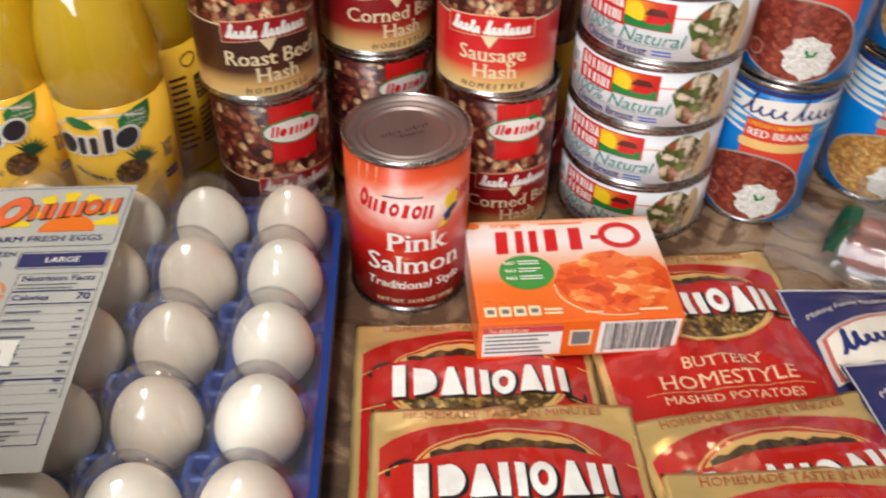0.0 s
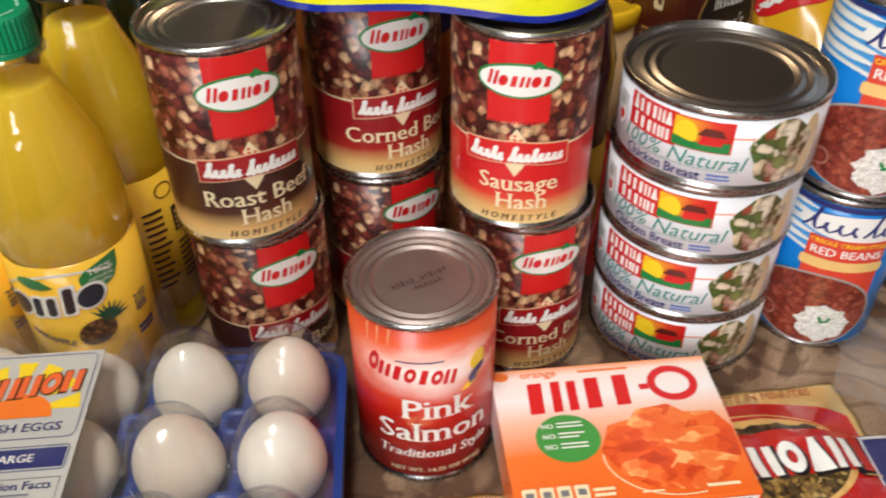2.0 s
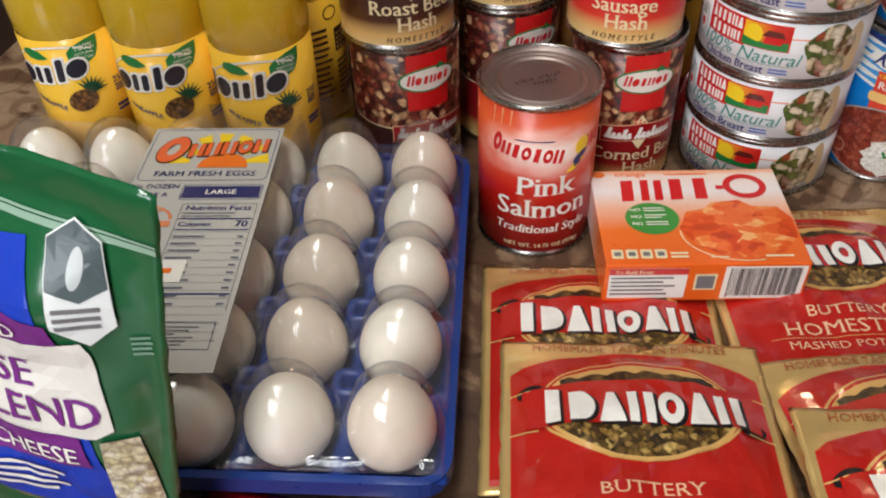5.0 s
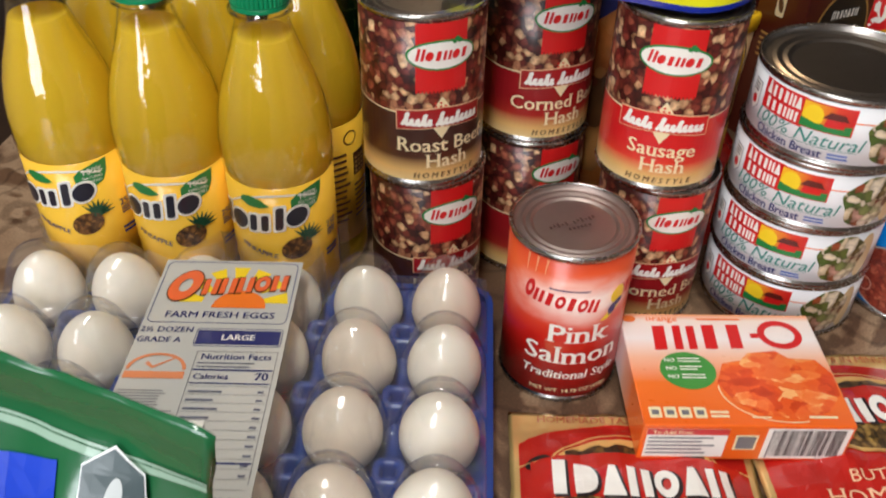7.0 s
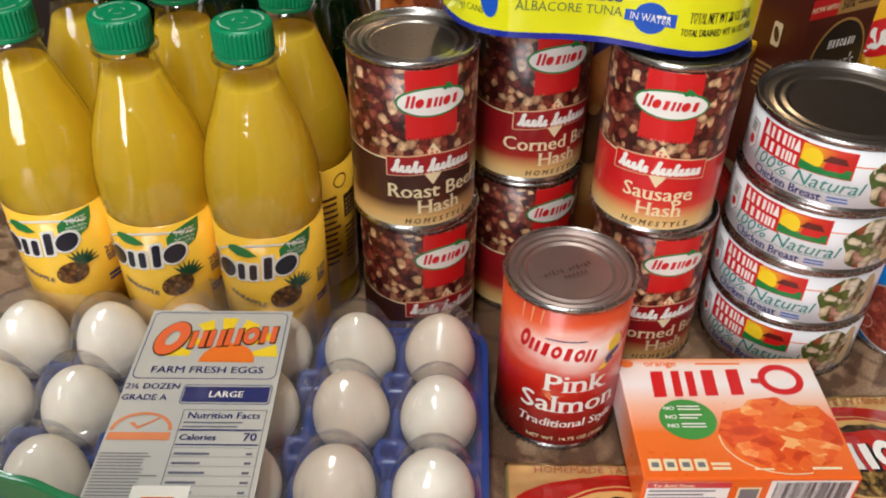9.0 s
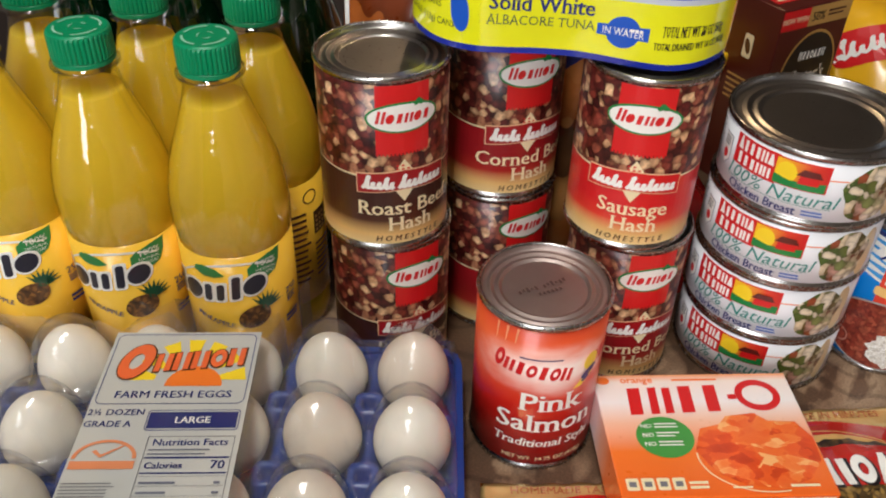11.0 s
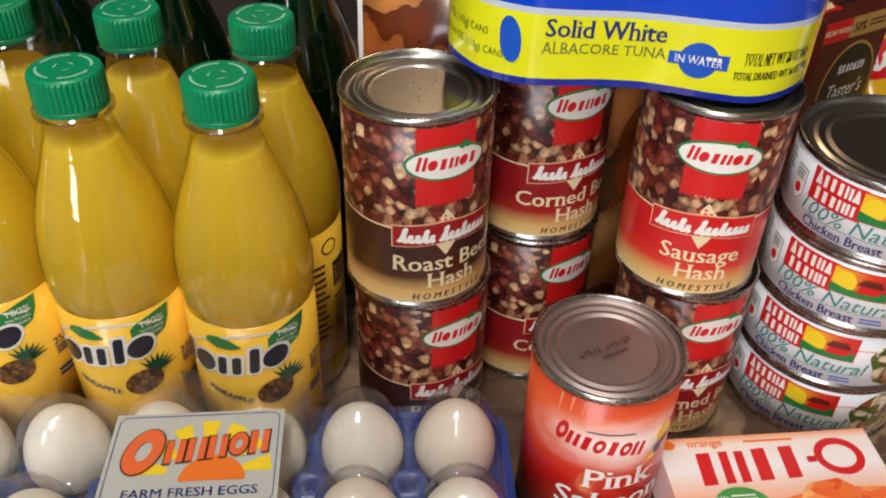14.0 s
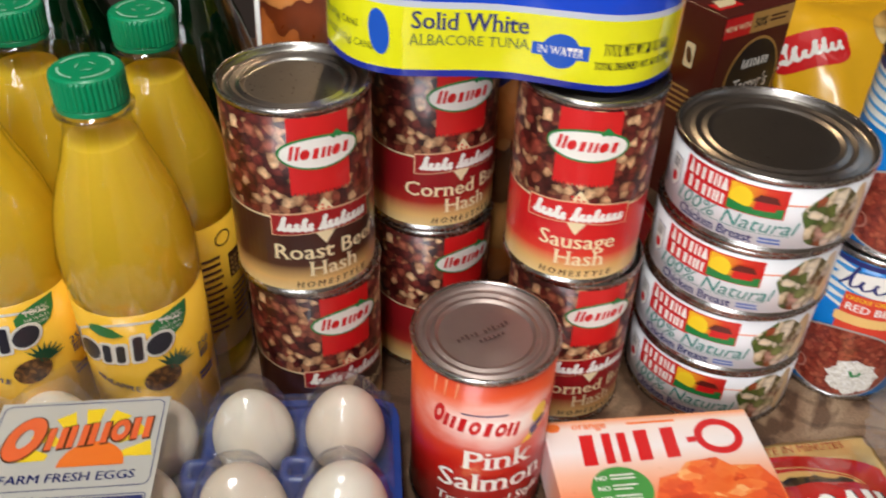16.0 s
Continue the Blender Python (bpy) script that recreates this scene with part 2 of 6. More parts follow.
def band(cx, cy, rx, ry, rx2, ry2, a0, a1, n=28):
    """A bent strip between two arcs of ellipses."""
    aa = [radians(a0 + (a1 - a0) * k / n) for k in range(n + 1)]
    bm = bmesh.new()
    out = [bm.verts.new((cx + rx * math.cos(a), cy + ry * math.sin(a), 0)) for a in aa]
    back = [bm.verts.new((cx + rx2 * math.cos(a), cy + ry2 * math.sin(a), 0)) for a in aa]
    for k in range(n):
        bm.faces.new((out[k], out[k + 1], back[k + 1], back[k]))
    return bm


def joined(parts):
    bm = bmesh.new()
    for p in parts:
        me = bpy.data.meshes.new("tmp")
        p.to_mesh(me)
        p.free()
        bm.from_mesh(me)
        bpy.data.meshes.remove(me)
    return bm


def words(text, size, x=0.0, y=0.0, bold=0.0, slant=0.0, align="CENTER", wide=1.0, arc=0.0, tilt=0.0, serif=False):
    """Lettering as flat shapes, its baseline at y; serif adds feet to the upright strokes."""
    cu = bpy.data.curves.new("words", "FONT")
    cu.body, cu.size, cu.align_x, cu.shear, cu.resolution_u = text, size, align, slant, 2
    o = bpy.data.objects.new("words", cu)
    scene.collection.objects.link(o)
    me = bpy.data.meshes.new_from_object(o.evaluated_get(bpy.context.evaluated_depsgraph_get()))
    bpy.data.objects.remove(o)
    bpy.data.curves.remove(cu)
    bm = bmesh.new()
    bm.from_mesh(me)
    bpy.data.meshes.remove(me)
    if serif:
        feet = []
        for e in bm.edges:
            if len(e.link_faces) != 1:
                continue
            a, b = e.verts[0].co, e.verts[1].co
            ln = abs(a.x - b.x)
            if abs(a.y - b.y) < 0.006 * size and 0.05 * size < ln < 0.17 * size:
                f = e.link_faces[0]
                under = sum(v.co.y for v in f.verts) / len(f.verts) > a.y
                h, g = 0.032 * size, 0.05 * size
                feet.append((min(a.x, b.x) - g, a.y - (0.004 * size if under else h), max(a.x, b.x) + g, a.y + (h if under else 0.004 * size)))
        if feet:
            low = joined([rect(*q) for q in feet])
            for v in low.verts:
                v.co.z = 0.00003
            bm = joined([bm, low])
    c, s = math.cos(radians(tilt)), math.sin(radians(tilt))
    for v in bm.verts:
        u, w = v.co.x * wide, v.co.y
        if arc:
            w += -arc * u * u
        v.co = (x + u * c - w * s, y + u * s + w * c, v.co.z)
    if bold >= 0.01:
        # a second impression beside the first thickens the strokes
        twin = bm.copy()
        for v in twin.verts:
            v.co.x += 0.018 * size
            v.co.z += 0.00004
        for v in bm.verts:
            v.co.x -= 0.018 * size
        bm = joined([bm, twin])
    return bm


def outline(x0, y0, x1, y1, w, r=0.003):
    """A thin frame with rounded corners."""
    bm = bmesh.new()
    loops = []
    for e in (0.0, w):
        pts = []
        for cx, cy, a0 in ((x1 - r, y0 + r, -90), (x1 - r, y1 - r, 0), (x0 + r, y1 - r, 90), (x0 + r, y0 + r, 180)):
            pts += [bm.verts.new((cx + (r - e) * math.cos(radians(a0 + k * 22.5)), cy + (r - e) * math.sin(radians(a0 + k * 22.5)), 0)) for k in range(5)]
        loops.append(pts)
    for k in range(20):
        j = (k + 1) % 20
        bm.faces.new((loops[0][k], loops[0][j], loops[1][j], loops[1][k]))
    return bm


def mark(width, height, kinds, x, y, slant=0.0, first=1.2, arc=0.0, tilt=0.0, grow=0.0):
    """A trade mark in block type as a row of plain shapes: i bar, u pair of bars, o disc, r ring, d half disc, v wedge."""
    n = len(kinds)
    cell = width / n
    out = []
    for k, kind in enumerate(kinds):
        h = height * (first if k == 0 else 1.0)
        a, b = -width / 2 + cell * (k + 0.06) - grow, -width / 2 + cell * (k + 0.94) + grow
        m, w, z = (a + b) / 2, b - a, -grow
        h += grow
        if kind == "i":
            out.append(rect(m - w * 0.28, z, m + w * 0.28, h))
        elif kind == "u":
            out += [rect(a, z, a + w * 0.37, h), rect(b - w * 0.37, z, b, h * 0.97)]
        elif kind == "o":
            out.append(oval(m, (h + z) / 2, w / 2, (h - z) / 2, 0, 20))
        elif kind == "r":
            out.append(band(m, (h + z) / 2, w / 2, (h - z) / 2, w * 0.2, (h - z) * 0.22, 0, 360, 28))
        elif kind == "d":
            out.append(poly([(a, z), (a + w * 0.35, z)] + [(a + w * 0.35 + w * 0.65 * math.sin(math.pi * q / 10), (h + z) / 2 - (h - z) / 2 * math.cos(math.pi * q / 10)) for q in range(1, 10)] + [(a + w * 0.35, h), (a, h)]))
        else:
            out.append(poly([(a, z), (b, z), (m + w * 0.14, h), (m - w * 0.14, h)]))
    bm = joined(out)
    c, s = math.cos(radians(tilt)), math.sin(radians(tilt))
    for v in bm.verts:
        u, w = v.co.x + slant * v.co.y, v.co.y
        w -= arc * u * u
        v.co = (x + u * c - w * s, y + u * s + w * c, 0)
    return bm


def script(width, height, n, x, y, slant=0.3, seed=1, first=1.6, weight=0.13, arc=0.0, tilt=0.0, rise=(0.58, 0.62, 0.60, 1.1), loop=0.22):
    """A trade mark in handwriting as one plain looping stroke."""
    rng = random.Random(seed)
    amp = [first] + [rng.choice(rise) for _ in range(n)]
    pts = []
    for i in range(n * 12 + 1):
        q = i / 12
        k = min(n - 1, int(q))
        pts.append((width * (q / n - 0.5) + loop * width / n * math.sin(2 * math.pi * q), height * amp[k] * (0.5 - 0.5 * math.cos(2 * math.pi * q)) + (0.06 * height if q % 1 else 0)))
    top, low = [], []
    th = weight * height
    for i, p in enumerate(pts):
        a, b = pts[max(0, i - 1)], pts[min(len(pts) - 1, i + 1)]
        d = Vector((b[0] - a[0], b[1] - a[1])).normalized()
        w = th * (0.55 + 0.6 * abs(d.y))
        top.append((p[0] - d.y * w, p[1] + d.x * w))
        low.append((p[0] + d.y * w, p[1] - d.x * w))
    bm = bmesh.new()
    va = [bm.verts.new((*p, 6e-7 * i)) for i, p in enumerate(top)]
    vb = [bm.verts.new((*p, 6e-7 * i)) for i, p in enumerate(low)]
    for i in range(len(pts) - 1):
        bm.faces.new((vb[i], vb[i + 1], va[i + 1], va[i]))
    c, s = math.cos(radians(tilt)), math.sin(radians(tilt))
    for v in bm.verts:
        u, w = v.co.x + slant * v.co.y, v.co.y
        w -= arc * u * u
        v.co = (x + u * c - w * s, y + u * s + w * c, v.co.z)
    return bm


def bars(x0, y0, x1, y1, rows, seed=1, fill=0.5):
    """Small print that cannot be read: plain bars."""
    rng = random.Random(seed)
    out, h = [], (y1 - y0) / rows
    for k in range(rows):
        end = x0 + (x1 - x0) * (0.7 + 0.3 * rng.random())
        out.append(rect(x0, y0 + h * k + h * (1 - fill) / 2, end, y0 + h * k + h * (1 + fill) / 2))
    return joined(out)


def sliced(bm, step, both=False):
    for axis in ((0, 1) if both else (0,)):
        lo = min(v.co[axis] for v in bm.verts)
        hi = max(v.co[axis] for v in bm.verts)
        k = math.ceil(lo / step + 1e-4)
        while k * step < hi - 1e-5:
            no = (1, 0, 0) if axis == 0 else (0, 1, 0)
            bmesh.ops.bisect_plane(bm, geom=bm.verts[:] + bm.edges[:] + bm.faces[:], dist=1e-7, plane_co=[c * k * step for c in no], plane_no=no)
            k += 1
    return bm


def on(bm, mapper, step=0.0, layer=1, both=False):
    """Lays flat shapes on a curved surface."""
    if step:
        sliced(bm, step, both)
    bm.normal_update()
    flip = [f for f in bm.faces if f.normal.z < 0]
    if flip:
        bmesh.ops.reverse_faces(bm, faces=flip)
    for v in bm.verts:
        v.co = mapper(v.co.x, v.co.y, 0.00022 * layer + v.co.z)
    return bm


def round_can(radius, turn=0.0):
    return lambda u, v, h: Vector(((radius + h) * math.sin(u / radius + radians(turn)), -(radius + h) * math.cos(u / radius + radians(turn)), v))


def print_on(parent, mapper, step, rows, both=False):
    """Rows of (part name, flat shape, material, layer)."""
    for name, bm, material, layer in rows:
        o = part(name, on(bm, mapper, step, layer, both), material, parent, smooth=False)
        if name in ("barcode", "diamond_checks", "brand_mark", "brand_outline", "emblem_mark", "code_squares", "band_rim", "instructions", "fact_chips", "rules"):
            tagged(o, kind="stuff")

# ---- room ----
PLASTER = mat("plaster", (0.52, 0.46, 0.40), 0.8, vary=0.06, scale=3, bump=0.2, bscale=80)
CEILING = mat("ceiling_paint", (0.50, 0.45, 0.41), 0.85, vary=0.05, scale=2, bump=0.15, bscale=60)
BOARDS = mat("floor_boards", (0.10, 0.06, 0.04), 0.5, vary=0.3, scale=6, bump=0.2, bscale=30)
FRAME = mat("window_paint", (0.75, 0.73, 0.70), 0.4, vary=0.04)
X0, X1, Y0, Y1, ZF, ZC = -2.2, 2.2, -1.6, 2.4, -0.75, 1.65


def block(name, x0, x1, y0, y1, z0, z1, material, kind="structure", label="", category=""):
    o = link(name, box_bm(x1 - x0, y1 - y0, z1 - z0, 0.0, ((x0 + x1) / 2, (y0 + y1) / 2, z0)), material, False)
    return tagged(o, label, category, kind=kind)


block("floor", X0, X1, Y0, Y1, ZF - 0.1, ZF, BOARDS)
block("ceiling", X0, X1, Y0, Y1, ZC, ZC + 0.1, CEILING)
# finish unknown; the dim room behind is put into this wall's dark colour
block("wall_north", X0 - 0.1, X1 + 0.1, Y1, Y1 + 0.1, ZF, ZC, mat("dark_north_wall", (0.07, 0.05, 0.04), 0.6, vary=0.25, scale=5, bump=0.2, bscale=40))
block("wall_east", X1, X1 + 0.1, Y0, Y1, ZF, ZC, PLASTER)
block("wall_west", X0 - 0.1, X0, Y0, Y1, ZF, ZC, PLASTER)
WX0, WX1, WZ0, WZ1 = -1.15, -0.15, 0.15, 1.35


def wall_with_window():
    bm = joined([box_bm(WX0 - X0, 0.1, ZC - ZF, 0, ((X0 + WX0) / 2, Y0 - 0.05, ZF)),
                 box_bm(X1 - WX1, 0.1, ZC - ZF, 0, ((X1 + WX1) / 2, Y0 - 0.05, ZF)),
                 box_bm(WX1 - WX0, 0.1, WZ0 - ZF, 0, ((WX0 + WX1) / 2, Y0 - 0.05, ZF)),
                 box_bm(WX1 - WX0, 0.1, ZC - WZ1, 0, ((WX0 + WX1) / 2, Y0 - 0.05, WZ1))])
    tagged(link("wall_south", bm, PLASTER, False), kind="structure")
    w = tagged(thing("window_1", pose((WX0 + WX1) / 2, Y0 - 0.05, WZ0), "white painted window in the plain wall", "window"), kind="structure")
    sx, sz = WX1 - WX0, WZ1 - WZ0
    part("window_frame", joined([box_bm(0.05, 0.06, sz, 0.003, (-sx / 2 + 0.025, 0, 0)), box_bm(0.05, 0.06, sz, 0.003, (sx / 2 - 0.025, 0, 0)),
                                 box_bm(sx - 0.1, 0.06, 0.05, 0.003, (0, 0, 0)), box_bm(sx - 0.1, 0.06, 0.05, 0.003, (0, 0, sz - 0.05)),
                                 box_bm(0.04, 0.05, sz - 0.1, 0.003, (0, 0, 0.05))]), FRAME, w, smooth=False)


wall_with_window()
lamp = thing("ceiling_tube_lamp", pose(-0.20, -0.30, ZC), "long white tube lamp on the ceiling", "lamp")
part("housing", box_bm(0.16, 1.28, 0.05, 0.004, (0, 0, -0.051)), FRAME, lamp, smooth=False)
lamp2 = thing("wall_lamp", pose(-0.05, Y1, 1.50), "small wall lamp with a warm bulb", "lamp")
part("arm", box_bm(0.04, 0.44, 0.04, 0.005, (0, -0.22, 0)), FRAME, lamp2, smooth=False)

# ---- table ----


def cloth_material():
    m = mat("printed_vinyl_cloth", (0.2, 0.14, 0.1), 0.42, coat=0.15)
    t = m.node_tree
    b = t.nodes["Principled BSDF"]
    co = t.nodes.new("ShaderNodeTexCoord")
    n = t.nodes.new("ShaderNodeTexNoise")
    n.inputs["Scale"].default_value, n.inputs["Detail"].default_value, n.inputs["Distortion"].default_value = 8.5, 3, 2.4
    t.links.new(co.outputs["Object"], n.inputs["Vector"])
    patch = ramp_node(t, [(0.0, srgb(78, 58, 43)), (0.42, srgb(96, 71, 53)), (0.47, srgb(142, 113, 88)), (0.60, srgb(168, 140, 112)), (0.66, srgb(108, 80, 59))])
    # the tone drops near the middle of the width and rises towards both sides
    sep = t.nodes.new("ShaderNodeSeparateXYZ")
    t.links.new(co.outputs["Object"], sep.inputs[0])
    side = t.nodes.new("ShaderNodeMath")
    side.operation, side.inputs[1].default_value = "ADD", 0.06
    t.links.new(sep.outputs[0], side.inputs[0])
    far = t.nodes.new("ShaderNodeMath")
    far.operation = "ABSOLUTE"
    t.links.new(side.outputs[0], far.inputs[0])
    side_tone = t.nodes.new("ShaderNodeMapRange")
    side_tone.inputs[1].default_value, side_tone.inputs[2].default_value, side_tone.inputs[3].default_value, side_tone.inputs[4].default_value = 0.20, 0.31, -0.10, 0.05
    t.links.new(far.outputs[0], side_tone.inputs[0])
    both = t.nodes.new("ShaderNodeMath")
    both.operation = "ADD"
    t.links.new(n.outputs[0], both.inputs[0])
    t.links.new(side_tone.outputs[0], both.inputs[1])
    t.links.new(both.outputs[0], patch.inputs[0])
    w = t.nodes.new("ShaderNodeTexWave")
    w.wave_type, w.rings_direction = "RINGS", "Z"
    w.inputs["Scale"].default_value, w.inputs["Distortion"].default_value, w.inputs["Detail"].default_value, w.inputs["Detail Scale"].default_value = 9, 14, 2, 1.4
    t.links.new(co.outputs["Object"], w.inputs["Vector"])
    lines = ramp_node(t, [(0.0, (0.18, 0.14, 0.12)), (0.07, (0.35, 0.3, 0.28)), (0.14, (1, 1, 1))])
    t.links.new(w.outputs[1], lines.inputs[0])
    mul = t.nodes.new("ShaderNodeMixRGB")
    mul.blend_type, mul.inputs[0].default_value = "MULTIPLY", 0.42
    t.links.new(patch.outputs[0], mul.inputs[1])
    t.links.new(lines.outputs[0], mul.inputs[2])
    f = t.nodes.new("ShaderNodeTexNoise")
    f.inputs["Scale"].default_value, f.inputs["Detail"].default_value = 700, 2
    t.links.new(co.outputs["Object"], f.inputs["Vector"])
    g = ramp_node(t, [(0.3, (0.72, 0.72, 0.72)), (0.7, (1.15, 1.15, 1.15))])
    t.links.new(f.outputs[0], g.inputs[0])
    mul2 = t.nodes.new("ShaderNodeMixRGB")
    mul2.blend_type, mul2.inputs[0].default_value = "MULTIPLY", 1.0
    t.links.new(mul.outputs[0], mul2.inputs[1])
    t.links.new(g.outputs[0], mul2.inputs[2])
    t.links.new(mul2.outputs[0], b.inputs["Base Color"])
    bp = t.nodes.new("ShaderNodeBump")
    bp.inputs["Strength"].default_value, bp.inputs["Distance"].default_value = 0.3, 0.0006
    t.links.new(f.outputs[0], bp.inputs["Height"])
    t.links.new(bp.outputs[0], b.inputs["Normal"])
    return m


WOOD = mat("dark_table_wood", (0.09, 0.05, 0.03), 0.45, vary=0.3, scale=8, bump=0.2, bscale=60)
table = thing("table", pose(0.245, 0.42, ZF), "dark wooden table under a patterned brown cloth", "table")
part("tabletop", box_bm(1.51, 1.22, 0.03, 0.004, (0, 0, -ZF - 0.034)), WOOD, table, smooth=False)
for sx in (-0.7, 0.7):
    for sy in (-0.53, 0.53):
        part("leg", box_bm(0.06, 0.06, -ZF - 0.034, 0.006, (sx, sy, 0)), WOOD, table, smooth=False)
CX0, CX1, CY0, CY1 = -0.515, 1.005, -0.20, 1.04


def cloth_bm():
    """The cloth lies on the top and hangs down all round in one sheet."""
    bm = bmesh.new()
    rings = []
    for grow, z in ((0.0, 0.0), (0.003, -0.001), (0.0045, -0.004), (0.006, -0.16)):
        x0, x1, y0, y1 = CX0 - grow, CX1 + grow, CY0 - grow, CY1 + grow
        ring = []
        for (ax, ay), (bx, by) in (((x0, y0), (x1, y0)), ((x1, y0), (x1, y1)), ((x1, y1), (x0, y1)), ((x0, y1), (x0, y0))):
            for k in range(24):
                q = k / 24
                wave = 0.006 * (1 + math.sin(k * 1.4)) if z < -0.1 else 0.0
                nx, ny = (by - ay), -(bx - ax)
                ln = math.hypot(nx, ny)
                ring.append(bm.verts.new((ax + (bx - ax) * q + nx / ln * wave, ay + (by - ay) * q + ny / ln * wave, z)))
        rings.append(ring)
    bm.faces.new(rings[0])
    for a, b in zip(rings, rings[1:]):
        for k in range(len(a)):
            j = (k + 1) % len(a)
            bm.faces.new((b[k], b[j], a[j], a[k]))
    return bm


cloth = link("tablecloth", cloth_bm(), cloth_material(), False)
tagged(cloth, "brown vinyl tablecloth printed with beige scrolls", "tablecloth")

# ---- tins ----


def hash_picture():
    """A printed picture of dark minced meat with pale potato cubes in it."""
    m = food("hash_picture", [(0.0, srgb(60, 18, 18)), (0.28, srgb(112, 40, 34)), (0.5, srgb(140, 60, 46)), (0.66, srgb(160, 90, 68)), (0.80, srgb(214, 162, 118)), (1.0, srgb(228, 188, 144))], 0.0050, edges=1.0)
    t = m.node_tree
    for n in t.nodes:
        if n.bl_idname == "ShaderNodeTexVoronoi":
            n.inputs["Randomness"].default_value = 0.85
        if n.bl_idname == "ShaderNodeMixRGB" and n.blend_type == "LINEAR_LIGHT":
            n.inputs[0].default_value = 0.0022
    b = t.nodes["Principled BSDF"]
    base = b.inputs["Base Color"].links[0].from_socket
    co = t.nodes.new("ShaderNodeTexCoord")
    fine = t.nodes.new("ShaderNodeTexNoise")
    fine.inputs["Scale"].default_value, fine.inputs["Detail"].default_value = 420, 3
    t.links.new(co.outputs["Object"], fine.inputs["Vector"])
    grain = ramp_node(t, [(0.36, (0.42, 0.36, 0.34)), (0.58, (1.12, 1.1, 1.08))])
    t.links.new(fine.outputs[0], grain.inputs[0])
    mul = t.nodes.new("ShaderNodeMixRGB")
    mul.blend_type, mul.inputs[0].default_value = "MULTIPLY", 0.55
    t.links.new(base, mul.inputs[1])
    t.links.new(grain.outputs[0], mul.inputs[2])
    t.links.new(mul.outputs[0], b.inputs["Base Color"])
    return m


HASH = hash_picture()


def tin_profile(R, H, lip=0.0028):
    return [(0, 0.003), (R - 0.006, 0.003), (R - 0.003, 0.0015), (R - 0.0018, 0.0), (R - 0.0004, 0.0004), (R, 0.0018), (R - 0.0004, 0.0034), (R - 0.0016, 0.0042),
            (R - 0.0016, H - 0.0042), (R - 0.0004, H - 0.0036), (R, H - 0.002), (R - 0.0003, H - 0.0004), (R - 0.0012, H), (R - 0.0022, H - 0.0004), (R - 0.0027, H - lip - 0.0012)]


def lid_profile(R, H, drop=0.0042):
    z = H - drop
    return [(R - 0.0026, H - 0.001), (R - 0.003, z + 0.0004), (R - 0.0042, z - 0.0001), (R - 0.0054, z), (R * 0.85, z), (R * 0.84, z + 0.0001), (R * 0.81, z + 0.0013), (R * 0.785, z + 0.0013), (R * 0.755, z),
            (R * 0.72, z + 0.0001), (R * 0.69, z + 0.0011), (R * 0.665, z + 0.0011), (R * 0.640, z - 0.0001), (R * 0.628, z - 0.0004), (R * 0.61, z - 0.0004), (R * 0.3, z - 0.0004), (0, z - 0.0004)]


def tin(name, m, R, H, label, group, sheet, body=None, lid=None, lo=0.0045, hi=0.0045):
    o = thing(name, m, label, "tin can", group)
    part("body", lathe(tin_profile(R, H), 72), body or STEEL, o)
    part("lid", lathe(list(reversed(lid_profile(R, H))), 72), lid or LIDSTEEL, o, "ringed steel lid")
    part("label", lathe([(R - 0.0014, lo), (R - 0.0010, lo + 0.0002), (R - 0.0010, H - hi - 0.0002), (R - 0.0014, H - hi)], 72), sheet, o, "printed paper label")
    return o


HR, HH = 0.0388, 0.112


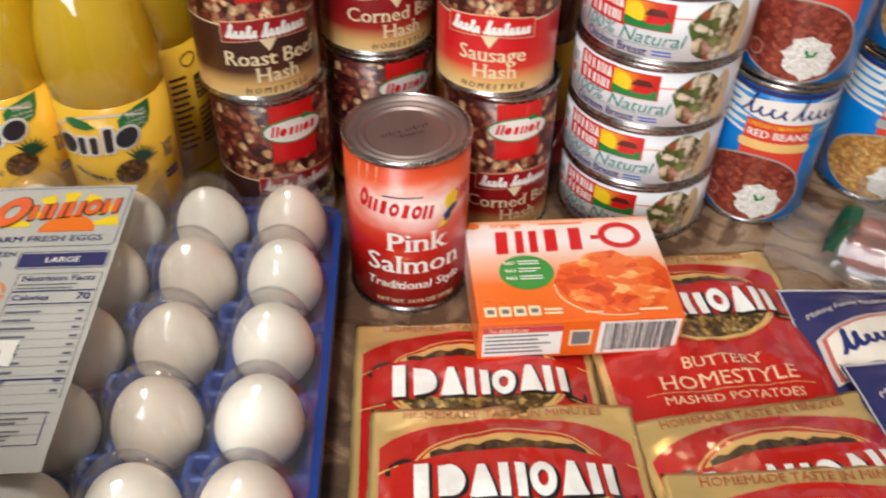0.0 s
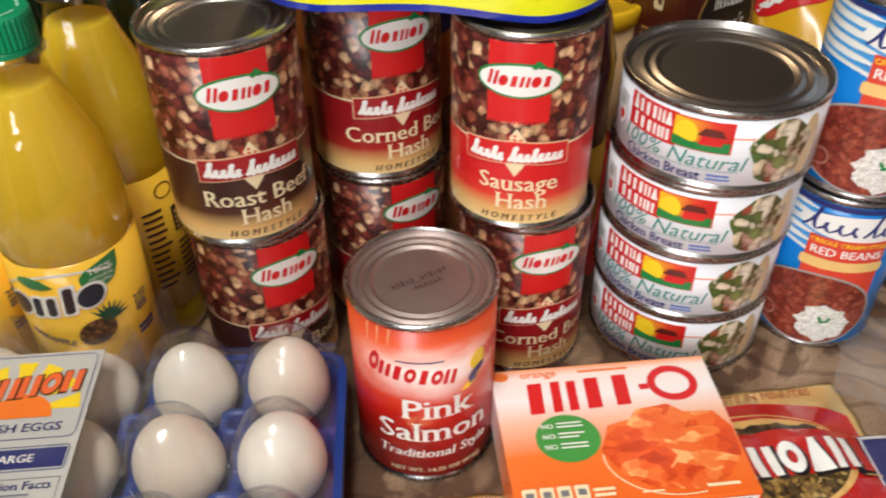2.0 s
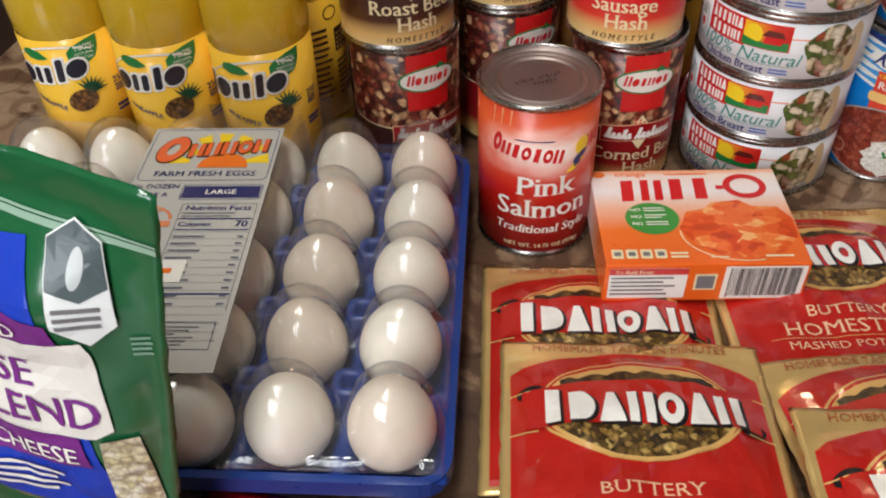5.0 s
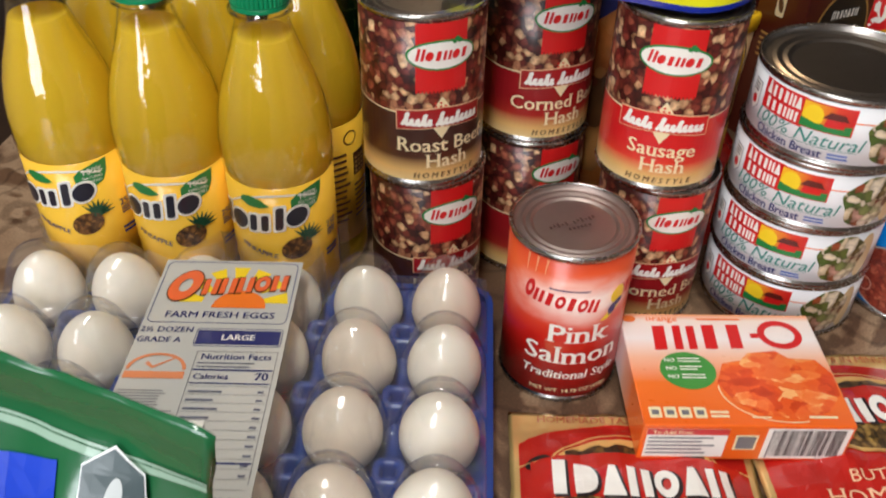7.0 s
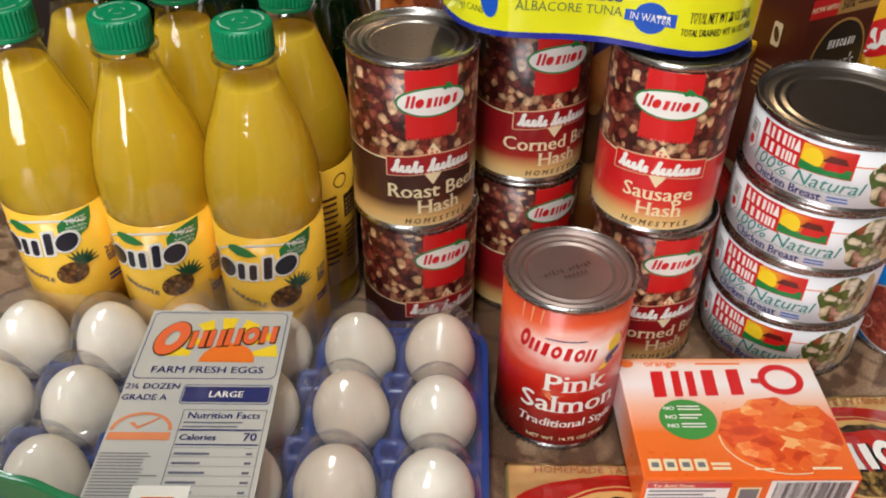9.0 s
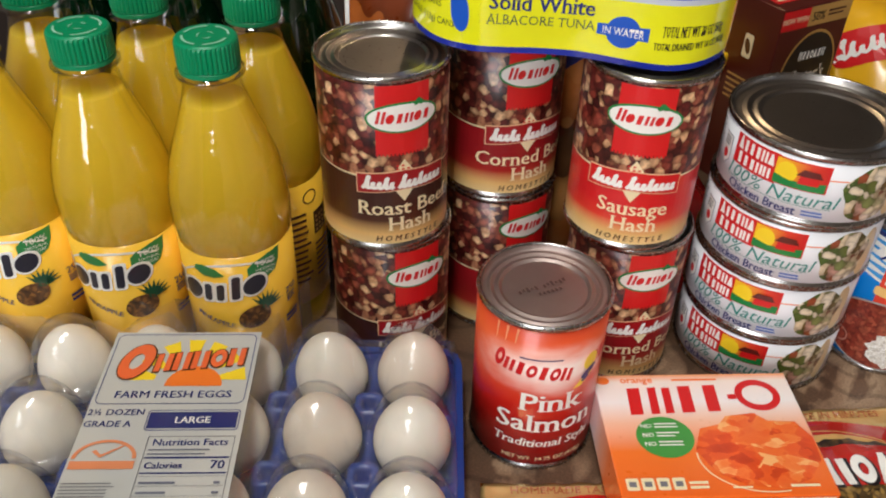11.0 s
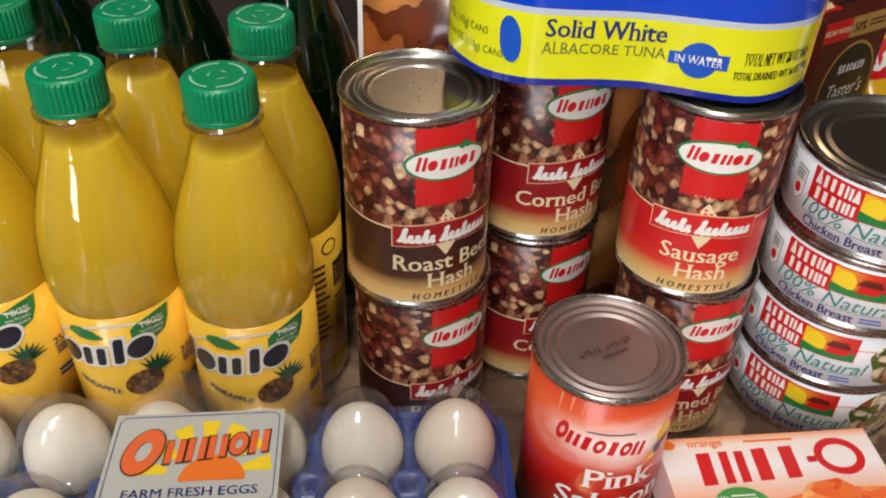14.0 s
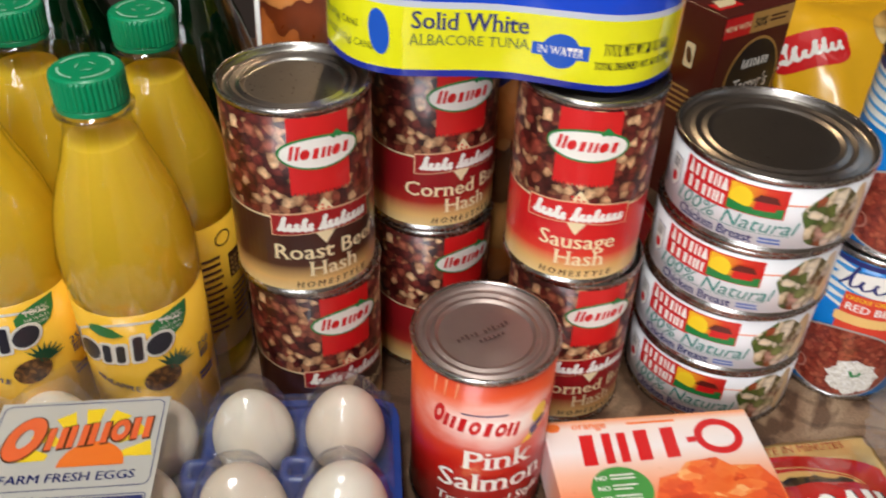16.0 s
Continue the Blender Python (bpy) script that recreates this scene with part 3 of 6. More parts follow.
def hash_tin(m, turn, kind, group="stacked hash tins"):
    colours = {"Roast Beef": (srgb(66, 34, 26), srgb(80, 42, 28)), "Corned Beef": (srgb(150, 24, 30), srgb(170, 40, 34)), "Sausage": (srgb(214, 30, 34), srgb(224, 60, 44))}[kind]
    zone = bpy.data.materials.get("hash_zone_" + kind.replace(" ", "_").lower()) or graded(
        "hash_zone_" + kind.replace(" ", "_").lower(), 2, 0.004, 0.058,
        [(0.0, srgb(240, 212, 150)), (0.14, srgb(232, 186, 116)), (0.32, colours[1]), (0.5, colours[0]), (1.0, colours[0])])
    o = tin("hash_tin", m, HR, HH, f"steel tin of {kind.lower()} hash with a red and brown label", group, HASH)
    R = HR - 0.0010
    mp = round_can(R, turn)
    half = math.pi * R
    foot = poly([(-half * 0.98, 0.0048), (half * 0.98, 0.0048)] + [(half * 0.98 - half * 1.96 * k / 24, 0.050 + 0.006 * abs(1 - k / 12) ** 1.5) for k in range(25)])
    edge = poly([(-half * 0.98 + half * 1.96 * k / 24, 0.0500 + 0.006 * abs(1 - k / 12) ** 1.5) for k in range(25)] + [(half * 0.98 - half * 1.96 * k / 24, 0.0508 + 0.006 * abs(1 - k / 12) ** 1.5) for k in range(25)])
    rows = [("colour_field", foot, zone, 1), ("edge_line", edge, CREAM, 2),
            ("red_tab", rect(-0.0155, 0.066, 0.0155, 0.1072), RED, 1),
            ("tab_notches", joined([rect(-0.0155 + 0.0022 * k, 0.0648, -0.0155 + 0.0022 * k + 0.0014, 0.066) for k in range(14)]), RED, 1),
            ("emblem_rim", oval(0.0, 0.088, 0.0212, 0.0092), GREEN, 2), ("emblem", oval(0.0, 0.088, 0.0198, 0.0080), WHITE, 3),
            ("emblem_mark", mark(0.031, 0.0056, "uoiuoi", -0.0005, 0.0852, 0.22, 1.35), RED, 4),
            ("clover", joined([oval(0.0085 + dx, 0.0958 + dy, 0.0016, 0.0014) for dx, dy in ((-0.0015, 0), (0.0015, 0), (0, 0.0014))]), GREEN, 4),
            ("ribbon_rim", poly([(-0.0272 + 0.0544 * k / 14, 0.0418 + 0.0022 * (1 - abs(1 - k / 7)) - 0.0015) for k in range(15)] + [(0.0272 - 0.0544 * k / 14, 0.0552 + 0.0022 * (1 - abs(1 - k / 7)) - 0.0015) for k in range(15)]), PALE_GOLD, 4),
            ("diamond", poly([(0.0, 0.0345), (0.0095, 0.0485), (0.0, 0.0625), (-0.0095, 0.0485)]), CREAM, 3),
            ("diamond_checks", joined([rect(-0.0045 + 0.003 * i, 0.0535 + 0.0022 * j, -0.003 + 0.003 * i, 0.0546 + 0.0022 * j) for j, n in ((0, 4), (1, 3), (2, 2)) for i in range(n)]), RED, 4),
            ("ribbon", poly([(-0.0265 + 0.053 * k / 14, 0.0425 + 0.0022 * (1 - abs(1 - k / 7)) - 0.0015) for k in range(15)] + [(0.0265 - 0.053 * k / 14, 0.0545 + 0.0022 * (1 - abs(1 - k / 7)) - 0.0015) for k in range(15)]), DEEP_RED if kind != "Sausage" else RED, 5),
            
            ("ribbon_mark", joined([script(0.0175, 0.0066, 5, -0.0150, 0.0440, 0.25, 7, 1.25, 0.17), script(0.027, 0.0066, 8, 0.0100, 0.0440, 0.25, 8, 1.25, 0.17)]), WHITE, 6),
            ("lettering", joined([words(kind, 0.0135, 0.002, 0.0258, 0.012, serif=True), words("Hash", 0.0135, 0.004, 0.0146, 0.012, serif=True)]), CREAM, 3),
            ("small_lettering", words("H O M E S T Y L E", 0.0052, 0.003, 0.0072, 0.01, 0.2, serif=True), BROWN, 3)]
    print_on(o, mp, 0.0035, rows)
    return o


STACK = 0.1115
hash_tin(pose(-0.112, 0.494, 0), 35, "Roast Beef")
hash_tin(pose(-0.1145, 0.4915, STACK), 25, "Roast Beef")
hash_tin(pose(-0.045, 0.553, 0), 36, "Corned Beef")
hash_tin(pose(-0.046, 0.5535, STACK), 27, "Corned Beef")
hash_tin(pose(0.041, 0.508, 0), 19, "Corned Beef")
hash_tin(pose(0.036, 0.507, STACK), -8, "Sausage")


def salmon_tin():
    H, R = 0.1165, 0.0388
    sheet = graded("salmon_label", 2, 0.004, 0.112, [(0.0, srgb(188, 24, 20)), (0.45, srgb(206, 34, 24)), (0.62, srgb(222, 76, 44)), (0.86, srgb(228, 94, 48)), (1.0, srgb(214, 70, 36))])
    o = tin("salmon_tin", pose(-0.0155, 0.428, 0), R, H, "tall steel tin of pink salmon with a red label", "", sheet, lid=STEEL_DULL)
    r = R - 0.001
    mp = round_can(r, 9)
    burst(sheet, mp(0.0, 0.0815, 0), (0.044, 0.034, 0.0185), srgb(254, 244, 234))
    rays = joined([poly([(-0.034 + 0.006 * k, 0.099 + 0.0008 * k), (-0.0335 + 0.0062 * k, 0.1115), (-0.0320 + 0.0062 * k, 0.1115), (-0.0335 + 0.006 * k, 0.099 + 0.0008 * k)]) for k in range(3)])
    fish = joined([oval(0.0245, 0.0850, 0.0048, 0.0062, -20), poly([(0.014, 0.0675), (0.019, 0.068), (0.027, 0.0755), (0.023, 0.077)])])
    print_on(o, mp, 0.0035, [("burst_rays", rays, ink("ray_peach", 244, 158, 112), 1),
                             ("brand_mark", mark(0.046, 0.0098, "ruiriru", -0.0118, 0.0785, 0.1, 1.45, 1.0, -6), RED, 3),
                             ("brand_mark_end", mark(0.02, 0.0085, "riri", 0.0355, 0.0815, 0.1, 1.0), RED, 3),
                             ("emblem", fish, YELLOW, 4), ("emblem_blue", joined([oval(0.0235, 0.0775, 0.0062, 0.0022, 35), oval(0.0215, 0.0730, 0.003, 0.0014, 35)]), NAVY, 5),
                             ("small_lettering", bars(-0.018, 0.0915, 0.006, 0.0930, 1, 2), NAVY, 3),
                             ("lettering", joined([words("Pink", 0.0200, 0.002, 0.0520, 0.018, wide=1.08, serif=True), words("Salmon", 0.0200, 0.001, 0.0345, 0.018, wide=1.04, serif=True)]), WHITE, 3),
                             ("lettering_style", words("Traditional Style", 0.0094, 0.001, 0.0215, 0.012, 0.12, serif=True), WHITE, 3),
                             ("lettering_weight", words("NET WT. 14.75 OZ (418g)", 0.0046, 0.002, 0.0090, 0.01), CREAM, 3)])
    part("date_code", joined([on(joined([rect(-0.016 + 0.0026 * k, -0.0004 + 0.0012 * (k % 2), -0.0145 + 0.0026 * k, 0.0022 + 0.0007 * (k % 3)) for k in range(12) if k != 5] + [rect(-0.006 + 0.0026 * k, -0.0052, -0.0045 + 0.0026 * k, -0.0030) for k in range(6)]), lambda u, v, h: Matrix.Rotation(0.5, 3, "Z") @ Vector((u, v, H - 0.0038)))]), ink("stamp_brown", 88, 62, 58), o, smooth=False)


salmon_tin()

CR, CH = 0.0542, 0.0465
SALAD = food("chicken_salad_picture", [(0, srgb(70, 96, 36)), (0.28, srgb(120, 130, 60)), (0.4, srgb(226, 204, 166)), (0.66, srgb(246, 232, 208)), (0.8, srgb(170, 64, 40)), (1, srgb(96, 110, 48))], 0.0058, edges=0.8)


def chicken_tin(m, turn):
    sheet = bpy.data.materials.get("chicken_label") or mat("chicken_label", srgb(238, 238, 240), 0.35, vary=0.03, coat=0.3)
    o = tin("chicken_tin", m, CR, CH, "low steel tin of chicken breast with a white label", "stack of chicken tins", sheet)
    r = CR - 0.001
    g = round_can(r, turn)
    print_on(o, g, 0.004, [
        ("red_panel", rect(-0.0585, 0.0215, -0.0275, 0.0405), RED, 1),
        ("sunset_panel", rect(-0.0300, 0.0225, 0.0005, 0.0400), RED, 1),
        ("sky", rect(-0.0290, 0.0233, -0.0005, 0.0392), graded("sunset_sky", 0, -0.045, -0.008, [(0.0, srgb(250, 214, 40)), (0.35, srgb(248, 190, 40)), (0.75, srgb(226, 66, 40)), (1.0, srgb(206, 34, 32))]) if not bpy.data.materials.get("sunset_sky") else bpy.data.materials["sunset_sky"], 2),
        ("sun", oval(-0.0225, 0.0315, 0.0058, 0.0066), YELLOW, 3),
        ("field", poly([(-0.029, 0.0233), (-0.0005, 0.0233), (-0.0005, 0.0292), (-0.010, 0.0284), (-0.020, 0.0272), (-0.029, 0.0290)]), GREEN, 4),
        ("barn", poly([(-0.0155, 0.0268), (-0.0045, 0.0272), (-0.0045, 0.0325), (-0.0145, 0.0325)]), RED, 5),
        ("barn_roof", poly([(-0.0170, 0.0320), (-0.0030, 0.0320), (-0.0055, 0.0358), (-0.0135, 0.0362)]), ink("barn_brown", 96, 30, 24), 6),
        ("brand_mark", joined([mark(0.0265, 0.0072, "viiiuv", -0.0430, 0.0318, 0.0, 1.15), mark(0.0245, 0.0066, "iiiuu", -0.0430, 0.0232, 0.0, 1.1)]), WHITE, 2),
        ("lettering_natural", words("100% Natural", 0.0118, -0.0270, 0.0138, 0.004, 0.25, wide=1.08), TEAL, 3),
        ("rule", rect(-0.0600, 0.0126, 0.006, 0.0129), TEAL, 2),
        ("lettering", words("Chicken Breast", 0.0080, -0.0345, 0.0062, 0.010, wide=0.90, serif=True), NAVY, 2),
        ("small_lettering", joined([bars(-0.0090, 0.0066, 0.0060, 0.0110, 2, 4, 0.5)]), ink("print_pale_blue", 90, 120, 190), 2),
        ("orange_rule", rect(0.0005, 0.0315, 0.020, 0.0322), ORANGE, 1),
        ("picture", poly([(0.0265 + 0.0165 * math.cos(a) * (1 + 0.12 * math.sin(5 * a)), 0.0235 + 0.0182 * math.sin(a)) for a in (2 * math.pi * k / 30 for k in range(30))]), SALAD, 2),
        ("wrap_picture", oval(0.0440, 0.0225, 0.0070, 0.0175), ink("wrap_tan", 222, 192, 146), 1),
        ("badge", poly([(-0.0725, 0.034), (-0.0625, 0.034), (-0.0625, 0.019), (-0.0675, 0.014), (-0.0725, 0.019)]), ink("badge_grey", 176, 170, 178), 1),
        ("badge_field", poly([(-0.0719, 0.0334), (-0.0631, 0.0334), (-0.0631, 0.0194), (-0.0675, 0.0149), (-0.0719, 0.0194)]), WHITE, 2),
        ("badge_print", bars(-0.0712, 0.0265, -0.0640, 0.0325, 3, 5, 0.4), GREY, 3),
        ("heart", oval(-0.0675, 0.0215, 0.0026, 0.0030), RED, 3),
        ("side_print", bars(-0.092, 0.010, -0.077, 0.038, 9, 6, 0.4), GREY, 1)])
    return o


for k, (dx, dy, tn) in enumerate(((0.0015, 0.003, -8), (0.0, 0.0015, -9), (0.0, -0.001, -7), (0.001, -0.003, -8))):
    chicken_tin(pose(0.1415 + dx, 0.521 + dy, k * 0.0464), tn)

RBEANS = food("red_beans_picture", [(0, srgb(112, 38, 28)), (0.5, srgb(146, 58, 42)), (1, srgb(172, 88, 64))], 0.0032, edges=0.5)
NBEANS = food("navy_beans_picture", [(0, srgb(170, 112, 48)), (0.5, srgb(206, 150, 78)), (1, srgb(226, 182, 112))], 0.0032, edges=0.5)
RICE = food("rice_picture", [(0, srgb(220, 214, 200)), (0.5, srgb(244, 240, 230)), (1, srgb(252, 250, 246))], 0.0014, edges=0.4)


def bean_tin(m, turn, red):
    sheet = bpy.data.materials.get("bean_label") or mat("bean_label", srgb(8, 126, 208), 0.32, vary=0.06, scale=12, coat=0.35)
    o = tin("bean_tin", m, HR, HH, "steel tin of %s beans with a bright blue striped label" % ("red" if red else "navy"), "stacked bean tins", sheet)
    r = HR - 0.001
    g = round_can(r, turn)
    full = math.pi * r * 0.99
    wave = lambda x, y: y - 0.008 * math.exp(-((x - 0.004) / 0.02) ** 2)
    xs = [-full + 2 * full * k / 40 for k in range(41)]
    strip = lambda a, b: poly([(x, wave(x, a)) for x in xs] + [(x, wave(x, b)) for x in reversed(xs)])
    bowl_at = lambda g: poly([(-0.0085 + (0.0370 + g) * math.cos(a), 0.0290 + ((0.0285 if math.sin(a) > 0 else 0.0235) + g) * math.sin(a) * (1 + 0.12 * math.cos(a))) for a in (2 * math.pi * k / 44 for k in range(44))])
    bowl, rim = bowl_at(0), bowl_at(0.0013)
    rice = poly([(0.004 + 0.0145 * math.cos(a) * (1 + 0.10 * math.sin(9 * a) + 0.06 * math.sin(17 * a)), 0.0215 + 0.0135 * math.sin(a) * (1 + 0.10 * math.cos(8 * a) + 0.06 * math.cos(19 * a))) for a in (2 * math.pi * k / 54 for k in range(54))])
    herb = joined([oval(0.004 + 1.8 * dx, 0.0235 + 1.8 * dy, 0.0022, 0.0010, tl) for dx, dy, tl in ((0, 0, 20), (0.0016, 0.001, 70), (-0.001, 0.0012, 120))])
    print_on(o, g, 0.0035, [
        ("white_band", strip(0.0740, 0.1045), WHITE, 1),
        ("top_band", rect(-full, 0.1040, full, 0.1074), NAVY, 2)] +
        [("stripe", strip(0.0765 + 0.0058 * k, 0.0785 + 0.0058 * k), ink("stripe_blue", 70, 160, 222) if not bpy.data.materials.get("stripe_blue") else bpy.data.materials["stripe_blue"], 2) for k in range(5)] + [
        ("brand_backing", oval(0.0125, 0.0930, 0.0395, 0.0088), WHITE, 3),
        ("brand_mark", joined([script(0.030, 0.0100, 4, -0.0085, 0.0885, 0.3, 14, 1.5, 0.085), script(0.038, 0.0100, 6, 0.0290, 0.0885, 0.3, 15, 1.5, 0.085)]), NAVY, 4),
        ("red_panel", rect(-0.0175, 0.044, 0.0260, 0.0850), ink("bean_panel", 222, 70, 48), 5),
        ("lettering_style", words("CREOLE CREAM STYLE", 0.0042, 0.0045, 0.0805, 0.01), YELLOW, 6),
        ("lettering", words("RED BEANS" if red else "NAVY BEANS", 0.0078 if red else 0.0072, 0.0045, 0.0728, 0.03), WHITE, 6),
        ("ribbon", rect(-0.0195, 0.0630, 0.0275, 0.0700, 0.002), ink("ribbon_straw", 240, 196, 120) if red else ink("ribbon_grey", 170, 170, 164), 6),
        ("bowl_rim", rim, ink("bowl_grey", 168, 162, 156), 7), ("bowl_picture", bowl, RBEANS if red else NBEANS, 8), ("rice_picture", rice, RICE, 9), ("herb", herb, GREEN, 10),
        ("seal", band(-0.0290, 0.0205, 0.0055, 0.0055, 0.0045, 0.0045, 0, 358), ink("seal_tan", 176, 120, 104), 9)])
    return o


bean_tin(pose(0.2335, 0.5325, 0), -17, True)
bean_tin(pose(0.2365, 0.5335, STACK), -16, True)
bean_tin(pose(0.331, 0.563, 0), -8, False)
bean_tin(pose(0.3325, 0.5655, STACK), -6, False)

# ---- bottles ----
LIQUID = mat("pineapple_soda", srgb(246, 212, 56), 0.45, vary=0.09, scale=14, spec=0.12)
_b = LIQUID.node_tree.nodes["Principled BSDF"]
_tl = LIQUID.node_tree.nodes.new("ShaderNodeBsdfTranslucent")
_tl.inputs[0].default_value = (*srgb(255, 226, 56), 1)
_mx = LIQUID.node_tree.nodes.new("ShaderNodeMixShader")
_mx.inputs[0].default_value = 0.5
LIQUID.node_tree.links.new(_b.outputs[0], _mx.inputs[1])
LIQUID.node_tree.links.new(_tl.outputs[0], _mx.inputs[2])
LIQUID.node_tree.links.new(_mx.outputs[0], LIQUID.node_tree.nodes["Material Output"].inputs[0])
PET = clear("clear_pet", (0.97, 0.965, 0.94), 0.42, 0.05, 0.22, 85)
CAPGREEN = mat("green_cap_plastic", srgb(0, 132, 84), 0.38, vary=0.08, scale=60, bump=0.1)
SODA_LABEL = graded("soda_label", 2, 0.028, 0.124, [(0.0, srgb(244, 180, 50)), (0.5, srgb(250, 198, 62)), (1.0, srgb(248, 194, 58))], 0.25, 0.5)


def fat_marks(grow):
    """A trade mark as a rising row of fat plain shapes."""
    g = grow
    bm = joined([rect(-0.0445 - g, 0.0 - g, -0.0395 + g, 0.0155 + g, 0.002), oval(-0.0320, 0.0062, 0.0062 + g, 0.0064 + g, 10, 24), rect(-0.0243 - g, 0.0 - g, -0.0203 + g, 0.0112 + g, 0.0016),
                 rect(-0.0178 - g, 0.0 - g, -0.0138 + g, 0.0108 + g, 0.0016), rect(-0.0102 - g, 0.0 - g, -0.0060 + g, 0.0150 + g, 0.0016), oval(0.0012, 0.0066, 0.0058 + g, 0.0060 + g, -10, 24)])
    for v in bm.verts:
        v.co.x, v.co.y = 1.16 * v.co.x + 0.002 + 0.10 * v.co.y, 0.0862 + 1.10 * v.co.y + 0.16 * v.co.x
    return bm


